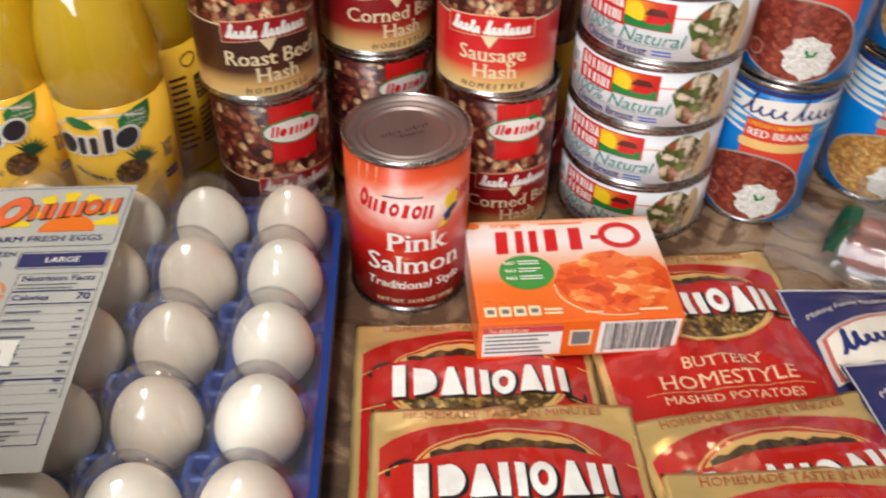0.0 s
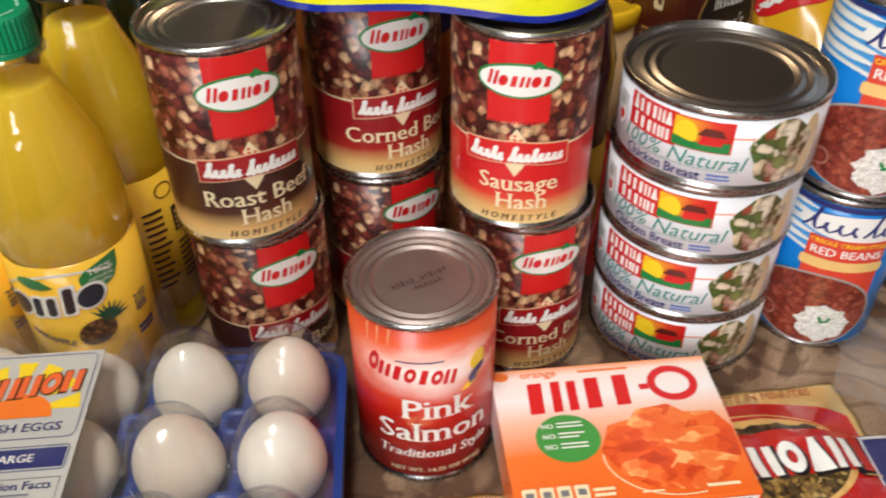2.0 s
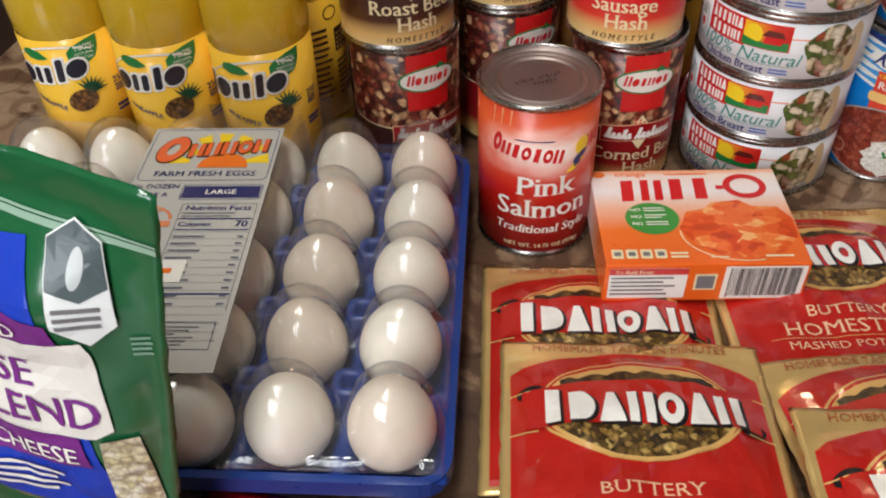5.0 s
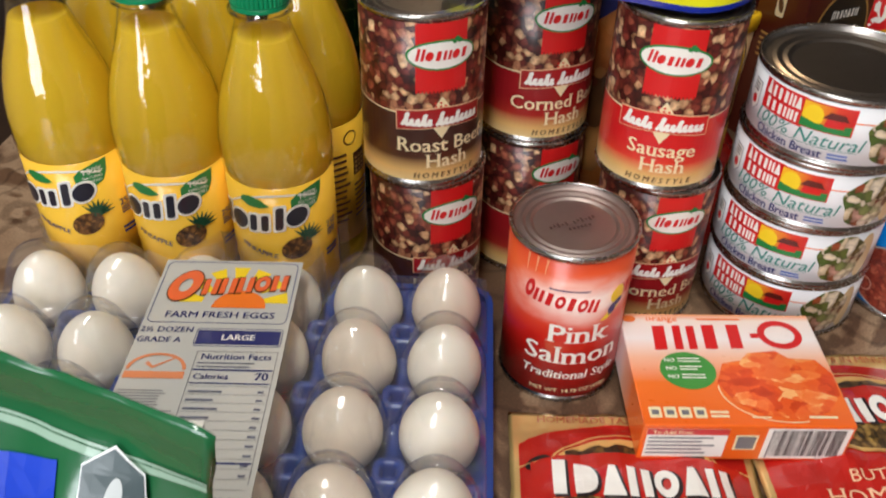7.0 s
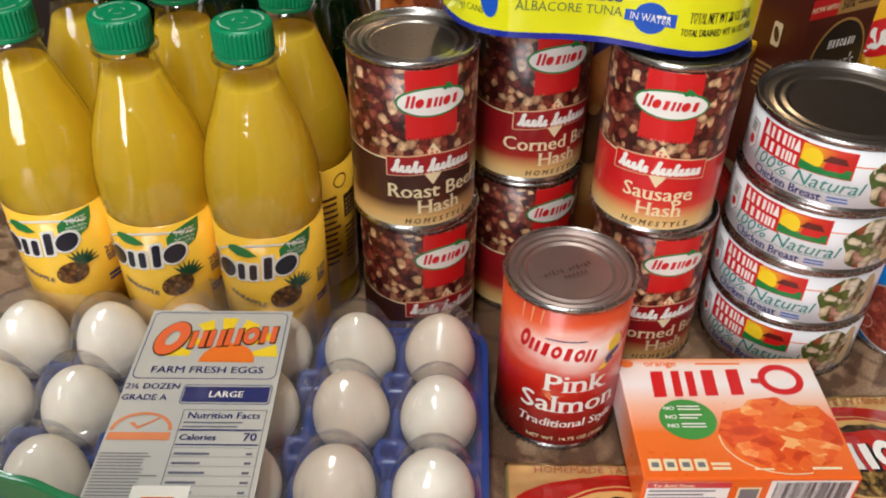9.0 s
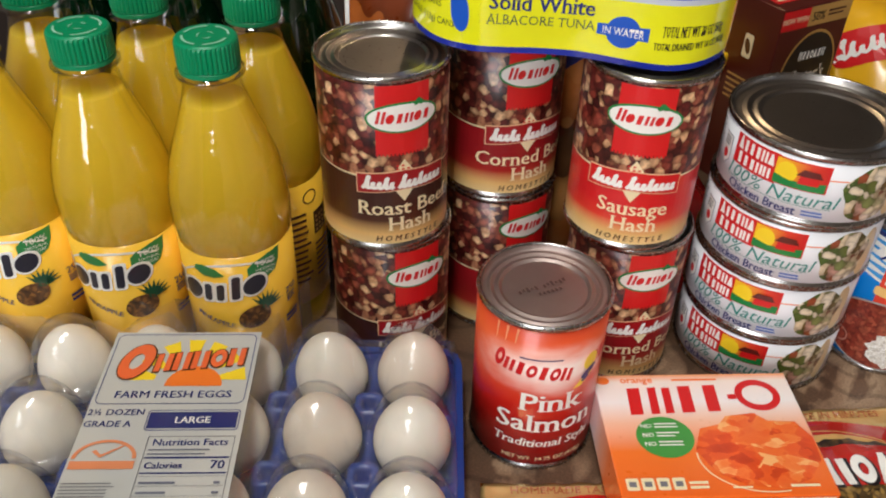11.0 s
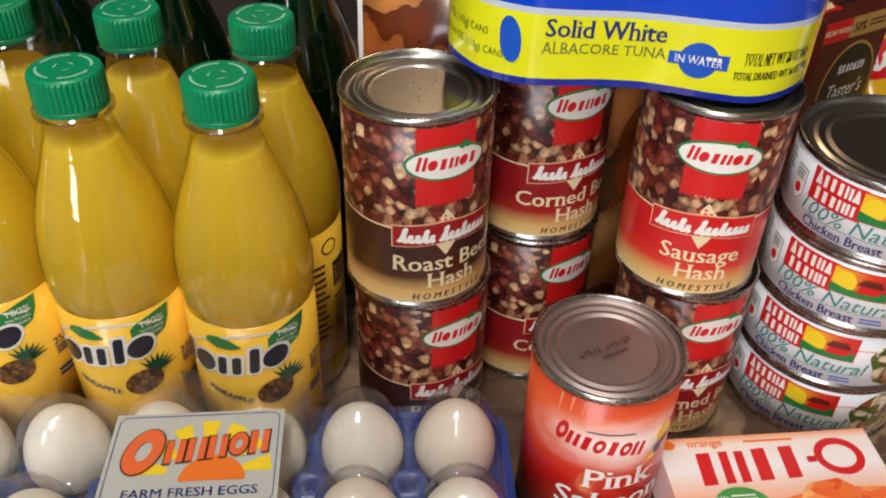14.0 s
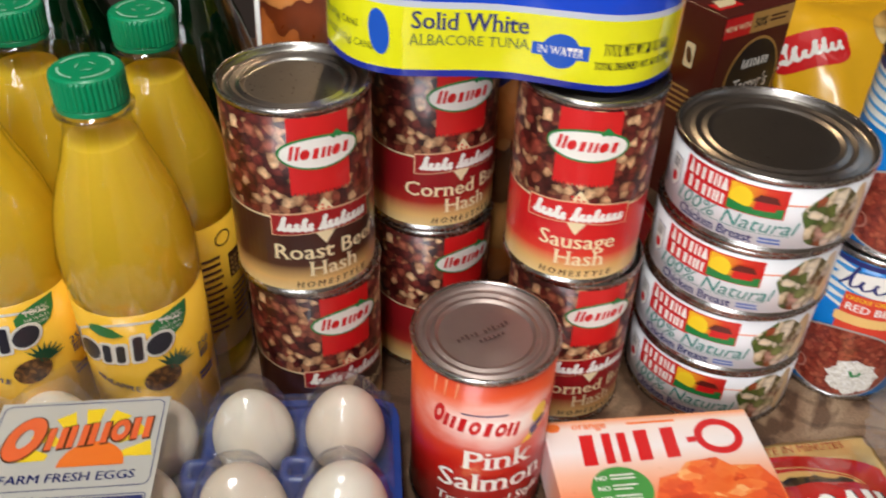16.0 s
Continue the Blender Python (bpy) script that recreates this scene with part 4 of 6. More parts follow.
def soda_bottle(m, turn, label="clear bottle of yellow pineapple soda with a green cap", group="pack of soda bottles", liquid=None, shell=None, cap=None, labelled=True):
    o = thing("soda_bottle", m, label, "bottle", group)
    R = 0.0335
    out = [(0, 0.004), (0.018, 0.003), (0.026, 0.0), (0.031, 0.003), (R, 0.012), (R, 0.026), (R - 0.0012, 0.030), (R - 0.0012, 0.1225), (R, 0.1255), (R + 0.0005, 0.134), (R + 0.0005, 0.146),
           (R - 0.0008, 0.158), (R - 0.0032, 0.170), (R - 0.0072, 0.183), (R - 0.0122, 0.196), (0.0172, 0.209), (0.0150, 0.218), (0.0145, 0.222), (0.0180, 0.2225), (0.0180, 0.2240), (0.0142, 0.2245), (0.0135, 0.238), (0.0105, 0.2382)]
    part("shell", lathe(out, 64), shell or PET, o, "clear plastic shell").visible_shadow = False
    lim = 0.2085
    inn = [(0, 0.0050)] + [(r - 0.0011, z + 0.001) for r, z in out[1:15]] + [(0.0166, lim - 0.001), (0.0160, lim), (0, lim)]
    part("liquid", lathe(inn, 64), liquid or LIQUID, o, "cloudy yellow soda")
    cp = lathe([(0.0150, 0.2245), (0.0160, 0.2247), (0.0160, 0.2268), (0.0156, 0.2272), (0.0158, 0.2276), (0.0164, 0.2282), (0.0163, 0.2402), (0.0158, 0.2416), (0.0148, 0.2424), (0, 0.2424)], 120)
    for v in cp.verts:
        if 0.2279 < v.co.z < 0.2410 and round(math.atan2(v.co.x, -v.co.y) / (2 * math.pi / 120)) % 3 == 0:
            v.co.x, v.co.y = v.co.x * 0.955, v.co.y * 0.955
    c = part("cap", cp, cap or CAPGREEN, o, "ribbed green screw cap" if cap is None else "", smooth=False)
    if labelled:
        top = lambda u, v, h: Vector((u, v, 0.2424 + h))
        ring = joined([band(0, 0, 0.0122, 0.0122, 0.0110, 0.0110, a, a + 70) for a in (10, 100, 190, 280)] + [poly([(0.0045 * math.cos(a + d), 0.0045 * math.sin(a + d)) for d, in ((0,), (0.7,), (1.3,))]) for a in (0.4, 2.5, 4.6)])
        q = part("cap_print", on(ring, top, 0, 1), ink("cap_print_pale", 150, 200, 170), c, smooth=False)
    if labelled:
        part("label", lathe([(R - 0.0012, 0.029), (R - 0.0002, 0.0292), (R - 0.0002, 0.1238), (R - 0.0012, 0.124)], 64), SODA_LABEL, o, "yellow wrap label")
        r = R - 0.0002
        wrap = round_can(r, turn)
        g = lambda u, v, h: wrap(u, v + 0.010, h)
        drop = poly([(0.0010, 0.1010), (0.0040, 0.0965), (0.0110, 0.0955), (0.0180, 0.0990), (0.0212, 0.1055), (0.0224, 0.1138), (0.0140, 0.1124), (0.0045, 0.1090), (0.0010, 0.1055)])
        pine = joined([oval(0.0020, 0.0700, 0.0100, 0.0078, 25)])
        leaves = joined([poly([(0.009 + 0.002 * math.cos(a + 1.6), 0.0760 + 0.002 * math.sin(a + 1.6)), (0.009 + 0.0115 * math.cos(a), 0.0760 + 0.0115 * math.sin(a)), (0.009 + 0.002 * math.cos(a - 1.6), 0.0760 + 0.002 * math.sin(a - 1.6))]) for a in (0.1 + 0.32 * k for k in range(8))])
        print_on(o, g, 0.003, [
            ("swoosh", band(-0.006, 0.076, 0.046, 0.0345, 0.0455, 0.0330, 60, 165), WHITE, 1),
            ("green_badge", drop, GREEN, 1), ("badge_lettering", joined([words("100%", 0.0060, 0.0122, 0.1055, 0.008), words("NATURAL", 0.0028, 0.0118, 0.1022, 0.004), words("FLAVORS", 0.0028, 0.0112, 0.0992, 0.004)]), WHITE, 2),
            ("leaf", poly([(-0.031, 0.1040), (-0.025, 0.1010), (-0.018, 0.1005), (-0.012, 0.1020), (-0.017, 0.1065), (-0.024, 0.1085), (-0.029, 0.1075)]), GREEN, 2),
            ("brand_outline", fat_marks(0.0014), WHITE, 2),
            ("brand_mark", fat_marks(0.0), ink("brand_midnight", 26, 26, 44), 3),
            ("pineapple_picture", pine, food("pineapple_picture", [(0, srgb(70, 42, 22)), (0.6, srgb(116, 74, 34)), (1, srgb(150, 104, 48))], 0.003) if not bpy.data.materials.get("pineapple_picture") else bpy.data.materials["pineapple_picture"], 4),
            ("pineapple_leaves", leaves, DARK_GREEN, 4),
            ("lettering", words("PINEAPPLE", 0.0052, -0.0225, 0.0655, 0.015, tilt=-14), NAVY, 2),
            ("calorie_panel", joined([words("250", 0.0068, 0.0290, 0.0755, 0.015), bars(0.0245, 0.0690, 0.0335, 0.0745, 3, 5, 0.55), bars(0.0225, 0.0540, 0.0355, 0.0605, 2, 5, 0.6)]), NAVY, 2),
            ("code_block", rect(0.064, 0.072, 0.078, 0.090), BROWN, 1), ("code_squares", joined([rect(0.0655 + 0.0036 * i, 0.0735 + 0.0036 * j, 0.0675 + 0.0036 * i, 0.0755 + 0.0036 * j) for i in range(3) for j in range(4)]), GOLD_INK, 2), ("side_mark", band(0.062, 0.103, 0.0060, 0.0052, 0.0050, 0.0043, 0, 360), BROWN, 1), ("side_print", joined([bars(0.046, 0.036, 0.060, 0.094, 12, 8, 0.4), bars(0.064, 0.036, 0.080, 0.066, 7, 9, 0.4)]), BROWN, 1)])
    return o


first = soda_bottle(pose(-0.199, 0.4525, 0), 24)
for x, y, a in ((-0.267, 0.4555, -2), (-0.335, 0.459, -4), (-0.194, 0.5205, -72), (-0.262, 0.5235, -60), (-0.330, 0.527, -9)):
    copy_thing(first, pose(x, y, 0, 0, 0, a))
# shrink film round the pack
FILM = clear("shrink_film", (0.97, 0.97, 0.96), 0.20, 0.12, 0.5, 40, haze=0.10)
film = thing("shrink_film", pose(0, 0, 0), "torn clear film round the soda bottles", "plastic film")
def film_bm():
    bm = bmesh.new()
    pts = [(-0.372, 0.47)] + [(x + 0.0352 * math.sin(radians(a)), y - 0.0352 * math.cos(radians(a))) for x, y in ((-0.335, 0.459), (-0.267, 0.4555), (-0.199, 0.4525)) for a in (-50, -25, 0, 25, 50)] + [(-0.162, 0.47)]
    cols = []
    for k, (x, y) in enumerate(pts):
        hi = 0.062 + 0.008 * math.sin(k * 0.9) + 0.006 * math.sin(k * 2.1)
        cols.append([bm.verts.new((x, y - 0.0008, 0.003 + (hi - 0.003) * j / 6)) for j in range(7)])
    for a, b in zip(cols, cols[1:]):
        for j in range(6):
            bm.faces.new((a[j], b[j], b[j + 1], a[j + 1]))
    return bm
part("sheet", film_bm(), FILM, film).visible_shadow = False

GREENGLASS = clear("green_bottle_plastic", (0.10, 0.32, 0.16), 0.28, 0.05)
DARKLIQ = mat("clear_soda_in_green", (0.006, 0.028, 0.014), 0.2, vary=0.1, spec=0.3)
for x, y in ((-0.345, 0.602), (-0.268, 0.598), (-0.190, 0.597)):
    b = soda_bottle(pose(x, y, 0) @ Matrix.Diagonal((1.05, 1.05, 1.12, 1)), 0, "dark green plastic soda bottle behind the yellow ones", "green soda bottles", DARKLIQ, GREENGLASS, None, False)

# ---- eggs ----
PX, NX, NY = 0.0522, 6, 5
EGGM = pose(-0.089, 0.4255, 0, 0, 0, 4.4)  # the back row's outer egg


def egg_at(i, j):
    return (EGGM @ Vector((-PX * i, -PX * j, 0)))


SHELLS = [mat("eggshell", srgb(234, 224, 209), 0.52, vary=0.05, scale=70, bump=0.12, bscale=900, sub=0.15), mat("eggshell_cream", srgb(228, 212, 194), 0.52, vary=0.06, scale=70, bump=0.12, bscale=900, sub=0.15)]


def egg_bm():
    prof = []
    for k in range(25):
        a = math.pi * k / 24
        z = -math.cos(a)
        prof.append((max(0.0, 0.0220 * math.sin(a) * (1 - 0.13 * z)), 0.0264 * z))
    return lathe(prof, 40)


base_egg = [link("egg", egg_bm(), s) for s in SHELLS]
rng = random.Random(3)
for j in range(NY):
    for i in range(NX):
        p = egg_at(i, j)
        m = Matrix.Translation((p.x + rng.uniform(-.0012, .0012), p.y + rng.uniform(-.0012, .0012), 0.0418 + rng.uniform(-.001, .0012))) @ Euler((rng.uniform(-.12, .12), rng.uniform(-.12, .12), rng.uniform(0, 6))).to_matrix().to_4x4()
        src = base_egg[rng.random() < 0.4]
        e = copy_thing(src, m)
        tagged(e, "large white egg in the blue carton", "egg", "eggs in the carton")
for b in base_egg:
    bpy.data.objects.remove(b)

BLUEPLASTIC = mat("blue_tray_plastic", srgb(28, 58, 132), 0.30, vary=0.12, scale=30, bump=0.1, coat=0.2)
LIDPLASTIC = clear("clear_lid_plastic", (0.98, 0.98, 0.98), 0.36, 0.11, 0.40, 110, haze=0.035)
CW, CD = PX * NX + 0.002, PX * NY + 0.002
MIDX, MIDY = -PX * (NX - 1) / 2, -PX * (NY - 1) / 2


def sheet_bm(w, d, n, m, height):
    bm = bmesh.new()
    g = [[bm.verts.new((MIDX + w * (i / n - 0.5), MIDY + d * (j / m - 0.5), height(w * (i / n - 0.5), d * (j / m - 0.5)))) for j in range(m + 1)] for i in range(n + 1)]
    for i in range(n):
        for j in range(m):
            bm.faces.new((g[i][j], g[i + 1][j], g[i + 1][j + 1], g[i][j + 1]))
    return bm


def tray_z(x, y):
    ex = min(CW / 2 - abs(x), CD / 2 - abs(y))
    if ex < 0.0015:
        return 0.030
    cx = (1 - math.cos(2 * math.pi * (x - MIDOFF[0]) / PX)) / 2
    cy = (1 - math.cos(2 * math.pi * (y - MIDOFF[1]) / PX)) / 2
    k = cx * cy
    return 0.001 + 0.025 * max(cx, cy) ** 2 + 0.005 * k ** 1.6


MIDOFF = (PX / 2, 0.0)


CARDBOX = (-0.032, 0.050)


def lid_z(x, y):
    ex = min(CW / 2 - abs(x), CD / 2 - abs(y))
    lx = (x - MIDOFF[0]) / PX
    ly = (y - MIDOFF[1]) / PX
    dx, dy = (lx - round(lx)) * PX, (ly - round(ly)) * PX
    r = math.hypot(dx, dy)
    z = 0.044
    if r < 0.0252:
        z = 0.044 + 0.0325 * (1 - (r / 0.0252) ** 3.2)
    if CARDBOX[0] < x < CARDBOX[1] and y > -0.088:
        z = max(z, 0.0752)
    if ex < 0.0022:
        z = min(z, 0.036)
    return z


carton = thing("egg_carton", EGGM, "clear-lidded blue plastic carton of thirty eggs on the cloth", "egg carton")
part("tray", sheet_bm(CW, CD, 108, 90, tray_z), BLUEPLASTIC, carton, "blue moulded tray")
post = lathe([(0.0150, 0.012), (0.0118, 0.026), (0.0098, 0.0385), (0.0088, 0.0405), (0.0062, 0.0408), (0.0050, 0.0400), (0.0042, 0.0370), (0.0036, 0.0220), (0, 0.0220)], 20)
for v in post.verts:
    v.co.x, v.co.y = v.co.x * (1 - 0.10 * math.cos(4 * math.atan2(v.co.y, v.co.x))), v.co.y * (1 - 0.10 * math.cos(4 * math.atan2(v.co.y, v.co.x)))
first_post = None
for i in range(NX - 1):
    for j in range(NY - 1):
        if first_post is None:
            first_post = part("post", post, BLUEPLASTIC, carton, "hollow blue post")
            q = first_post
        else:
            q = tagged(new("post", first_post.data), "hollow blue post")
            q.parent = carton
        q.location = (-PX * (i + 0.5), -PX * (j + 0.5), 0)
rimw = outline(MIDX - CW / 2 - 0.0025, MIDY - CD / 2 - 0.0025, MIDX + CW / 2 + 0.0025, MIDY + CD / 2 + 0.0025, 0.0045, 0.016)
up = bmesh.ops.extrude_face_region(rimw, geom=rimw.faces[:])
for v in [q for q in up["geom"] if isinstance(q, bmesh.types.BMVert)]:
    v.co.z = 0.011
for v in rimw.verts:
    v.co.z += 0.0215
bmesh.ops.recalc_face_normals(rimw, faces=rimw.faces[:])
part("rim", rimw, BLUEPLASTIC, carton, smooth=False)
part("lid", sheet_bm(CW - 0.002, CD - 0.002, 156, 130, lid_z), LIDPLASTIC, carton, "clear domed lid").visible_shadow = False
PAPER = mat("grey_card", srgb(192, 190, 185), 0.45, vary=0.04, scale=30, bump=0.1)
card = thing("egg_card", pose(-0.2075, 0.306, 0.0768, 0, 0, 6.2), "grey printed card with an orange sun on the egg carton", "card")
part("sheet", box_bm(0.083, 0.204, 0.0008, 0.0002), PAPER, card, smooth=False)
top = lambda u, v, h: Vector((u, v, 0.0008 + h))
ray = lambda a: poly([(0.006 + 0.9 * r * math.cos(a + s * d), 0.062 + 0.95 * r * math.sin(a + s * d)) for r, s, d in ((0.020, -1, 0.10), (0.0355, -1, 0.15), (0.0355, 1, 0.15), (0.020, 1, 0.10))])
sun = poly([(0.010 + 0.0155 * math.cos(math.pi * k / 20), 0.0590 + 0.0150 * math.sin(math.pi * k / 20)) for k in range(21)])
tbl = [rect(-0.004, -0.094 + 0.0058 * k, 0.038, -0.0938 + 0.0058 * k) for k in range(2, 17)]
print_on(card, top, 0, [("sun_ray", ray(0.20 + 0.457 * k), YELLOW, 1) for k in range(7)])
print_on(card, top, 0, [
    ("logo_frame", outline(-0.0395, 0.0462, 0.0395, 0.1000, 0.0005, 0.004), NAVY, 1), ("size_frame", outline(-0.0090, 0.0280, 0.0392, 0.0420, 0.0005, 0.002), NAVY, 1),
    ("sun", sun, ORANGE, 2), ("brand_outline", joined([mark(0.020, 0.0270, "r", -0.0270, 0.0640, 0.2, 1.0, 0, 0, 0.0008), mark(0.050, 0.0135, "uuuru", 0.0105, 0.0720, 0.15, 1.0, 0, 6, 0.0008)]), BROWN, 3),
    ("brand_mark", joined([mark(0.020, 0.0270, "r", -0.0270, 0.0640, 0.2, 1.0), mark(0.050, 0.0135, "uuuru", 0.0105, 0.0720, 0.15, 1.0, 0, 6)]), ink("sun_orange", 236, 104, 56), 4),
    ("lettering", words("FARM FRESH EGGS", 0.0072, 0.001, 0.0505, 0.02, wide=1.05), NAVY, 2),
    ("lettering_dozen", joined([words("2½ DOZEN", 0.0058, -0.0405, 0.0385, 0.015, align="LEFT"), words("GRADE A", 0.0058, -0.0405, 0.0305, 0.015, align="LEFT")]), NAVY, 2),
    ("size_bar", rect(-0.008, 0.0295, 0.038, 0.0405), NAVY, 1), ("size_lettering", words("LARGE", 0.0062, 0.015, 0.0328, 0.02), WHITE, 2),
    ("table_frame", joined([rect(-0.005, -0.062, -0.0046, 0.024), rect(0.0386, -0.062, 0.039, 0.024), rect(-0.005, 0.0236, 0.039, 0.024)] + tbl), GREY, 2),
    ("heading", words("Nutrition Facts", 0.0062, 0.017, 0.0180, 0.02), NAVY, 2),
    ("lettering_calories", joined([words("Calories", 0.0056, -0.003, 0.0035, 0.03, align="LEFT"), words("70", 0.0074, 0.033, 0.0032, 0.03)]), NAVY, 3),
    ("rules", joined([rect(-0.004, 0.0098, 0.038, 0.0108), rect(-0.004, 0.0004, 0.038, 0.0012), rect(-0.004, -0.0505, 0.038, -0.0495)]), NAVY, 2),
    ("facts_print", joined([bars(-0.003, -0.0602, 0.016, -0.0022, 10, 31, 0.24), bars(0.033, -0.0602, 0.0372, -0.0022, 10, 34, 0.24), bars(-0.003, 0.0110, 0.030, 0.0165, 2, 35, 0.3)]), ink("fine_print", 112, 114, 130), 3),
    ("side_print", bars(-0.040, -0.066, -0.008, -0.004, 32, 32, 0.34), GREY, 2),
    ("stamp", joined([band(-0.024, 0.010, 0.016, 0.012, 0.014, 0.0102, 0, 180), rect(-0.040, 0.0035, -0.008, 0.0085), poly([(-0.031, 0.0145), (-0.029, 0.0155), (-0.026, 0.0125), (-0.016, 0.0185), (-0.0155, 0.0178), (-0.026, 0.0105)])]), ink("stamp_orange", 226, 140, 96), 2),
    ("lower_box", joined([rect(-0.038, -0.088, 0.036, -0.0876), rect(-0.038, -0.070, 0.036, -0.0696), rect(-0.038, -0.0876, -0.0376, -0.070), rect(0.0356, -0.0876, 0.036, -0.070)]), NAVY, 2),
    ("lower_print", bars(-0.034, -0.086, 0.030, -0.072, 6, 33, 0.42), GREY, 2), ("orange_bar", rect(-0.015, -0.098, 0.010, -0.093), ORANGE, 2)])
sticker = thing("date_sticker", pose(-0.2075, 0.306, 0.0779, 0, 0, 6.2), "small white date sticker on the egg card", "sticker")
part("sheet", box_bm(0.028, 0.017, 0.0004, 0, (-0.004, -0.033, 0)), WHITE, sticker, smooth=False)
part("print", on(bars(-0.012, -0.036, 0.008, -0.030, 1, 3, 0.6), lambda u, v, h: Vector((u, v, 0.0004 + h))), ORANGE, sticker, smooth=False)

# ---- gelatin box ----
box = thing("gelatin_box", pose(0.0845, 0.3935, 0.0125, 1.0, 0, 7.0), "orange and white cardboard box of orange gelatin dessert lying on packets", "box")
BW, BD, BH = 0.1195, 0.0895, 0.0305
CARDO = graded("gelatin_card", 1, -0.045, 0.045, [(0.0, srgb(240, 104, 30)), (0.35, srgb(244, 120, 44)), (0.58, srgb(246, 190, 160)), (0.75, srgb(246, 236, 232)), (0.93, srgb(246, 226, 214)), (1.0, srgb(246, 140, 50))], 0.3, 0.4)
part("carton", box_bm(BW, BD, BH, 0.0009), CARDO, box, smooth=False)
JELLY = jelly("jelly_picture")
btop = lambda u, v, h: Vector((u, v, BH + h))
bfr = lambda u, v, h: Vector((u, -BD / 2 - h, v))
jel = poly([(-0.0115, -0.014), (-0.005, 0.0015), (0.007, 0.0045), (0.0125, 0.0105), (0.030, 0.0125), (0.0365, 0.0065), (0.052, 0.0055), (0.0585, -0.006), (0.0575, -0.022), (0.047, -0.0345), (0.030, -0.0405), (0.010, -0.0375), (-0.004, -0.029)])
print_on(box, btop, 0, [
    ("brand_mark", joined([mark(0.0620, 0.0205, "iuii", -0.0155, 0.0135, 0.10, 1.0, 0, 2), rect(0.0185, 0.0235, 0.0235, 0.0272), band(0.0370, 0.0265, 0.0135, 0.0122, 0.0092, 0.0078, 0, 360, 40)]), RED, 2),
    ("lettering", words("orange", 0.0072, -0.034, 0.0375, 0.02), ORANGE, 2), ("small_lettering", bars(-0.012, 0.0385, 0.016, 0.0405, 1, 2, 0.7), ORANGE, 2),
    ("orange_slice", oval(-0.0545, 0.0395, 0.0042, 0.003), ORANGE, 2),
    ("green_disc", oval(-0.0265, -0.004, 0.0165, 0.0148), ink("disc_green", 70, 150, 66), 2),
    ("disc_lettering", joined([words("NO", 0.0042, -0.036, 0.0025 - 0.0065 * k, 0.03) for k in range(3)] + [bars(-0.031, 0.002 - 0.0065 * k, -0.017, 0.0065 - 0.0065 * k, 2, k, 0.4) for k in range(3)]), WHITE, 3),
    ("dessert_picture", jel, JELLY, 2), ("dish_rim", band(0.024, -0.018, 0.036, 0.025, 0.0352, 0.0243, 175, 285), CREAM, 3),
    ("fact_chips", joined([rect(-0.0555 + 0.0085 * k, -0.040, -0.0485 + 0.0085 * k, -0.032, 0.001) for k in range(4)]), CREAM, 2),
    ("fact_print", joined([rect(-0.0540 + 0.0085 * k, -0.0378, -0.050 + 0.0085 * k, -0.0345) for k in range(4)]), GREY, 3),
    ("chip_print", bars(-0.021, -0.040, -0.010, -0.034, 2, 6, 0.6), CREAM, 2), ("weight_print", joined([bars(0.002, -0.040, 0.016, -0.0385, 1, 3, 0.7), bars(0.034, -0.040, 0.055, -0.0375, 1, 3, 0.7)]), CREAM, 3)])
print_on(box, bfr, 0, [
    ("instruction_panel", rect(-0.057, 0.003, -0.011, 0.0275), WHITE, 1), ("instruction_heading", rect(-0.057, 0.0225, -0.011, 0.0275), ink("heading_red", 206, 60, 60), 2),
    ("lettering", words("To Add Fruit:", 0.0042, -0.054, 0.0235, 0.02, align="LEFT"), CREAM, 3), ("instructions", bars(-0.0555, 0.005, -0.013, 0.0215, 5, 7, 0.42), GREY, 2),
    ("plain_square", rect(-0.0065, 0.0095, 0.0065, 0.0225), CREAM, 1), ("square_fill", rect(-0.0052, 0.0108, 0.0052, 0.0212), GREY, 2),
    ("barcode_panel", rect(0.0105, 0.002, 0.058, 0.0285), WHITE, 1),
    ("barcode", joined([rect(0.0135 + 0.00105 * k, 0.0045 if k % 14 else 0.003, 0.0135 + 0.00105 * k + w, 0.0272) for k, w in ((k, random.Random(k).choice((0.0004, 0.0006, 0.0008))) for k in range(40))]), BLACK, 2)])

# ---- flat pouches ----


def pouch_height(w, l, t, seed, seam=0.012, side=0.006):
    off = Vector((seed * 3.7, seed * 1.9, 0.3))

    def f(u, v):
        a = max(0.0, min(1.0, (w / 2 - side - abs(u)) / (w * 0.28)))
        b = max(0.0, min(1.0, (l / 2 - seam - abs(v)) / (l * 0.26)))
        s = (1 - (1 - a) ** 2) * (1 - (1 - b) ** 2)
        n = noise.noise(Vector((u * 26, v * 26, 0)) + off) * 0.0042 + noise.noise(Vector((u * 75, v * 60, 3)) + off) * 0.0021 + noise.noise(Vector((u * 150, v * 110, 5)) + off) * 0.0007
        e = noise.noise(Vector((u * 40, v * 40, 7)) + off) * 0.0014 + max(0.0, noise.noise(Vector((u * 13, v * 13, 9)) + off)) * 0.0045 * (1 - s)
        crimp = 0.00025 * math.sin(v * 2 * math.pi / 0.0022) if abs(v) > l / 2 - seam else 0.0
        return 0.0025 + t * s + n * (0.25 + 0.75 * s) + e + crimp
    return f


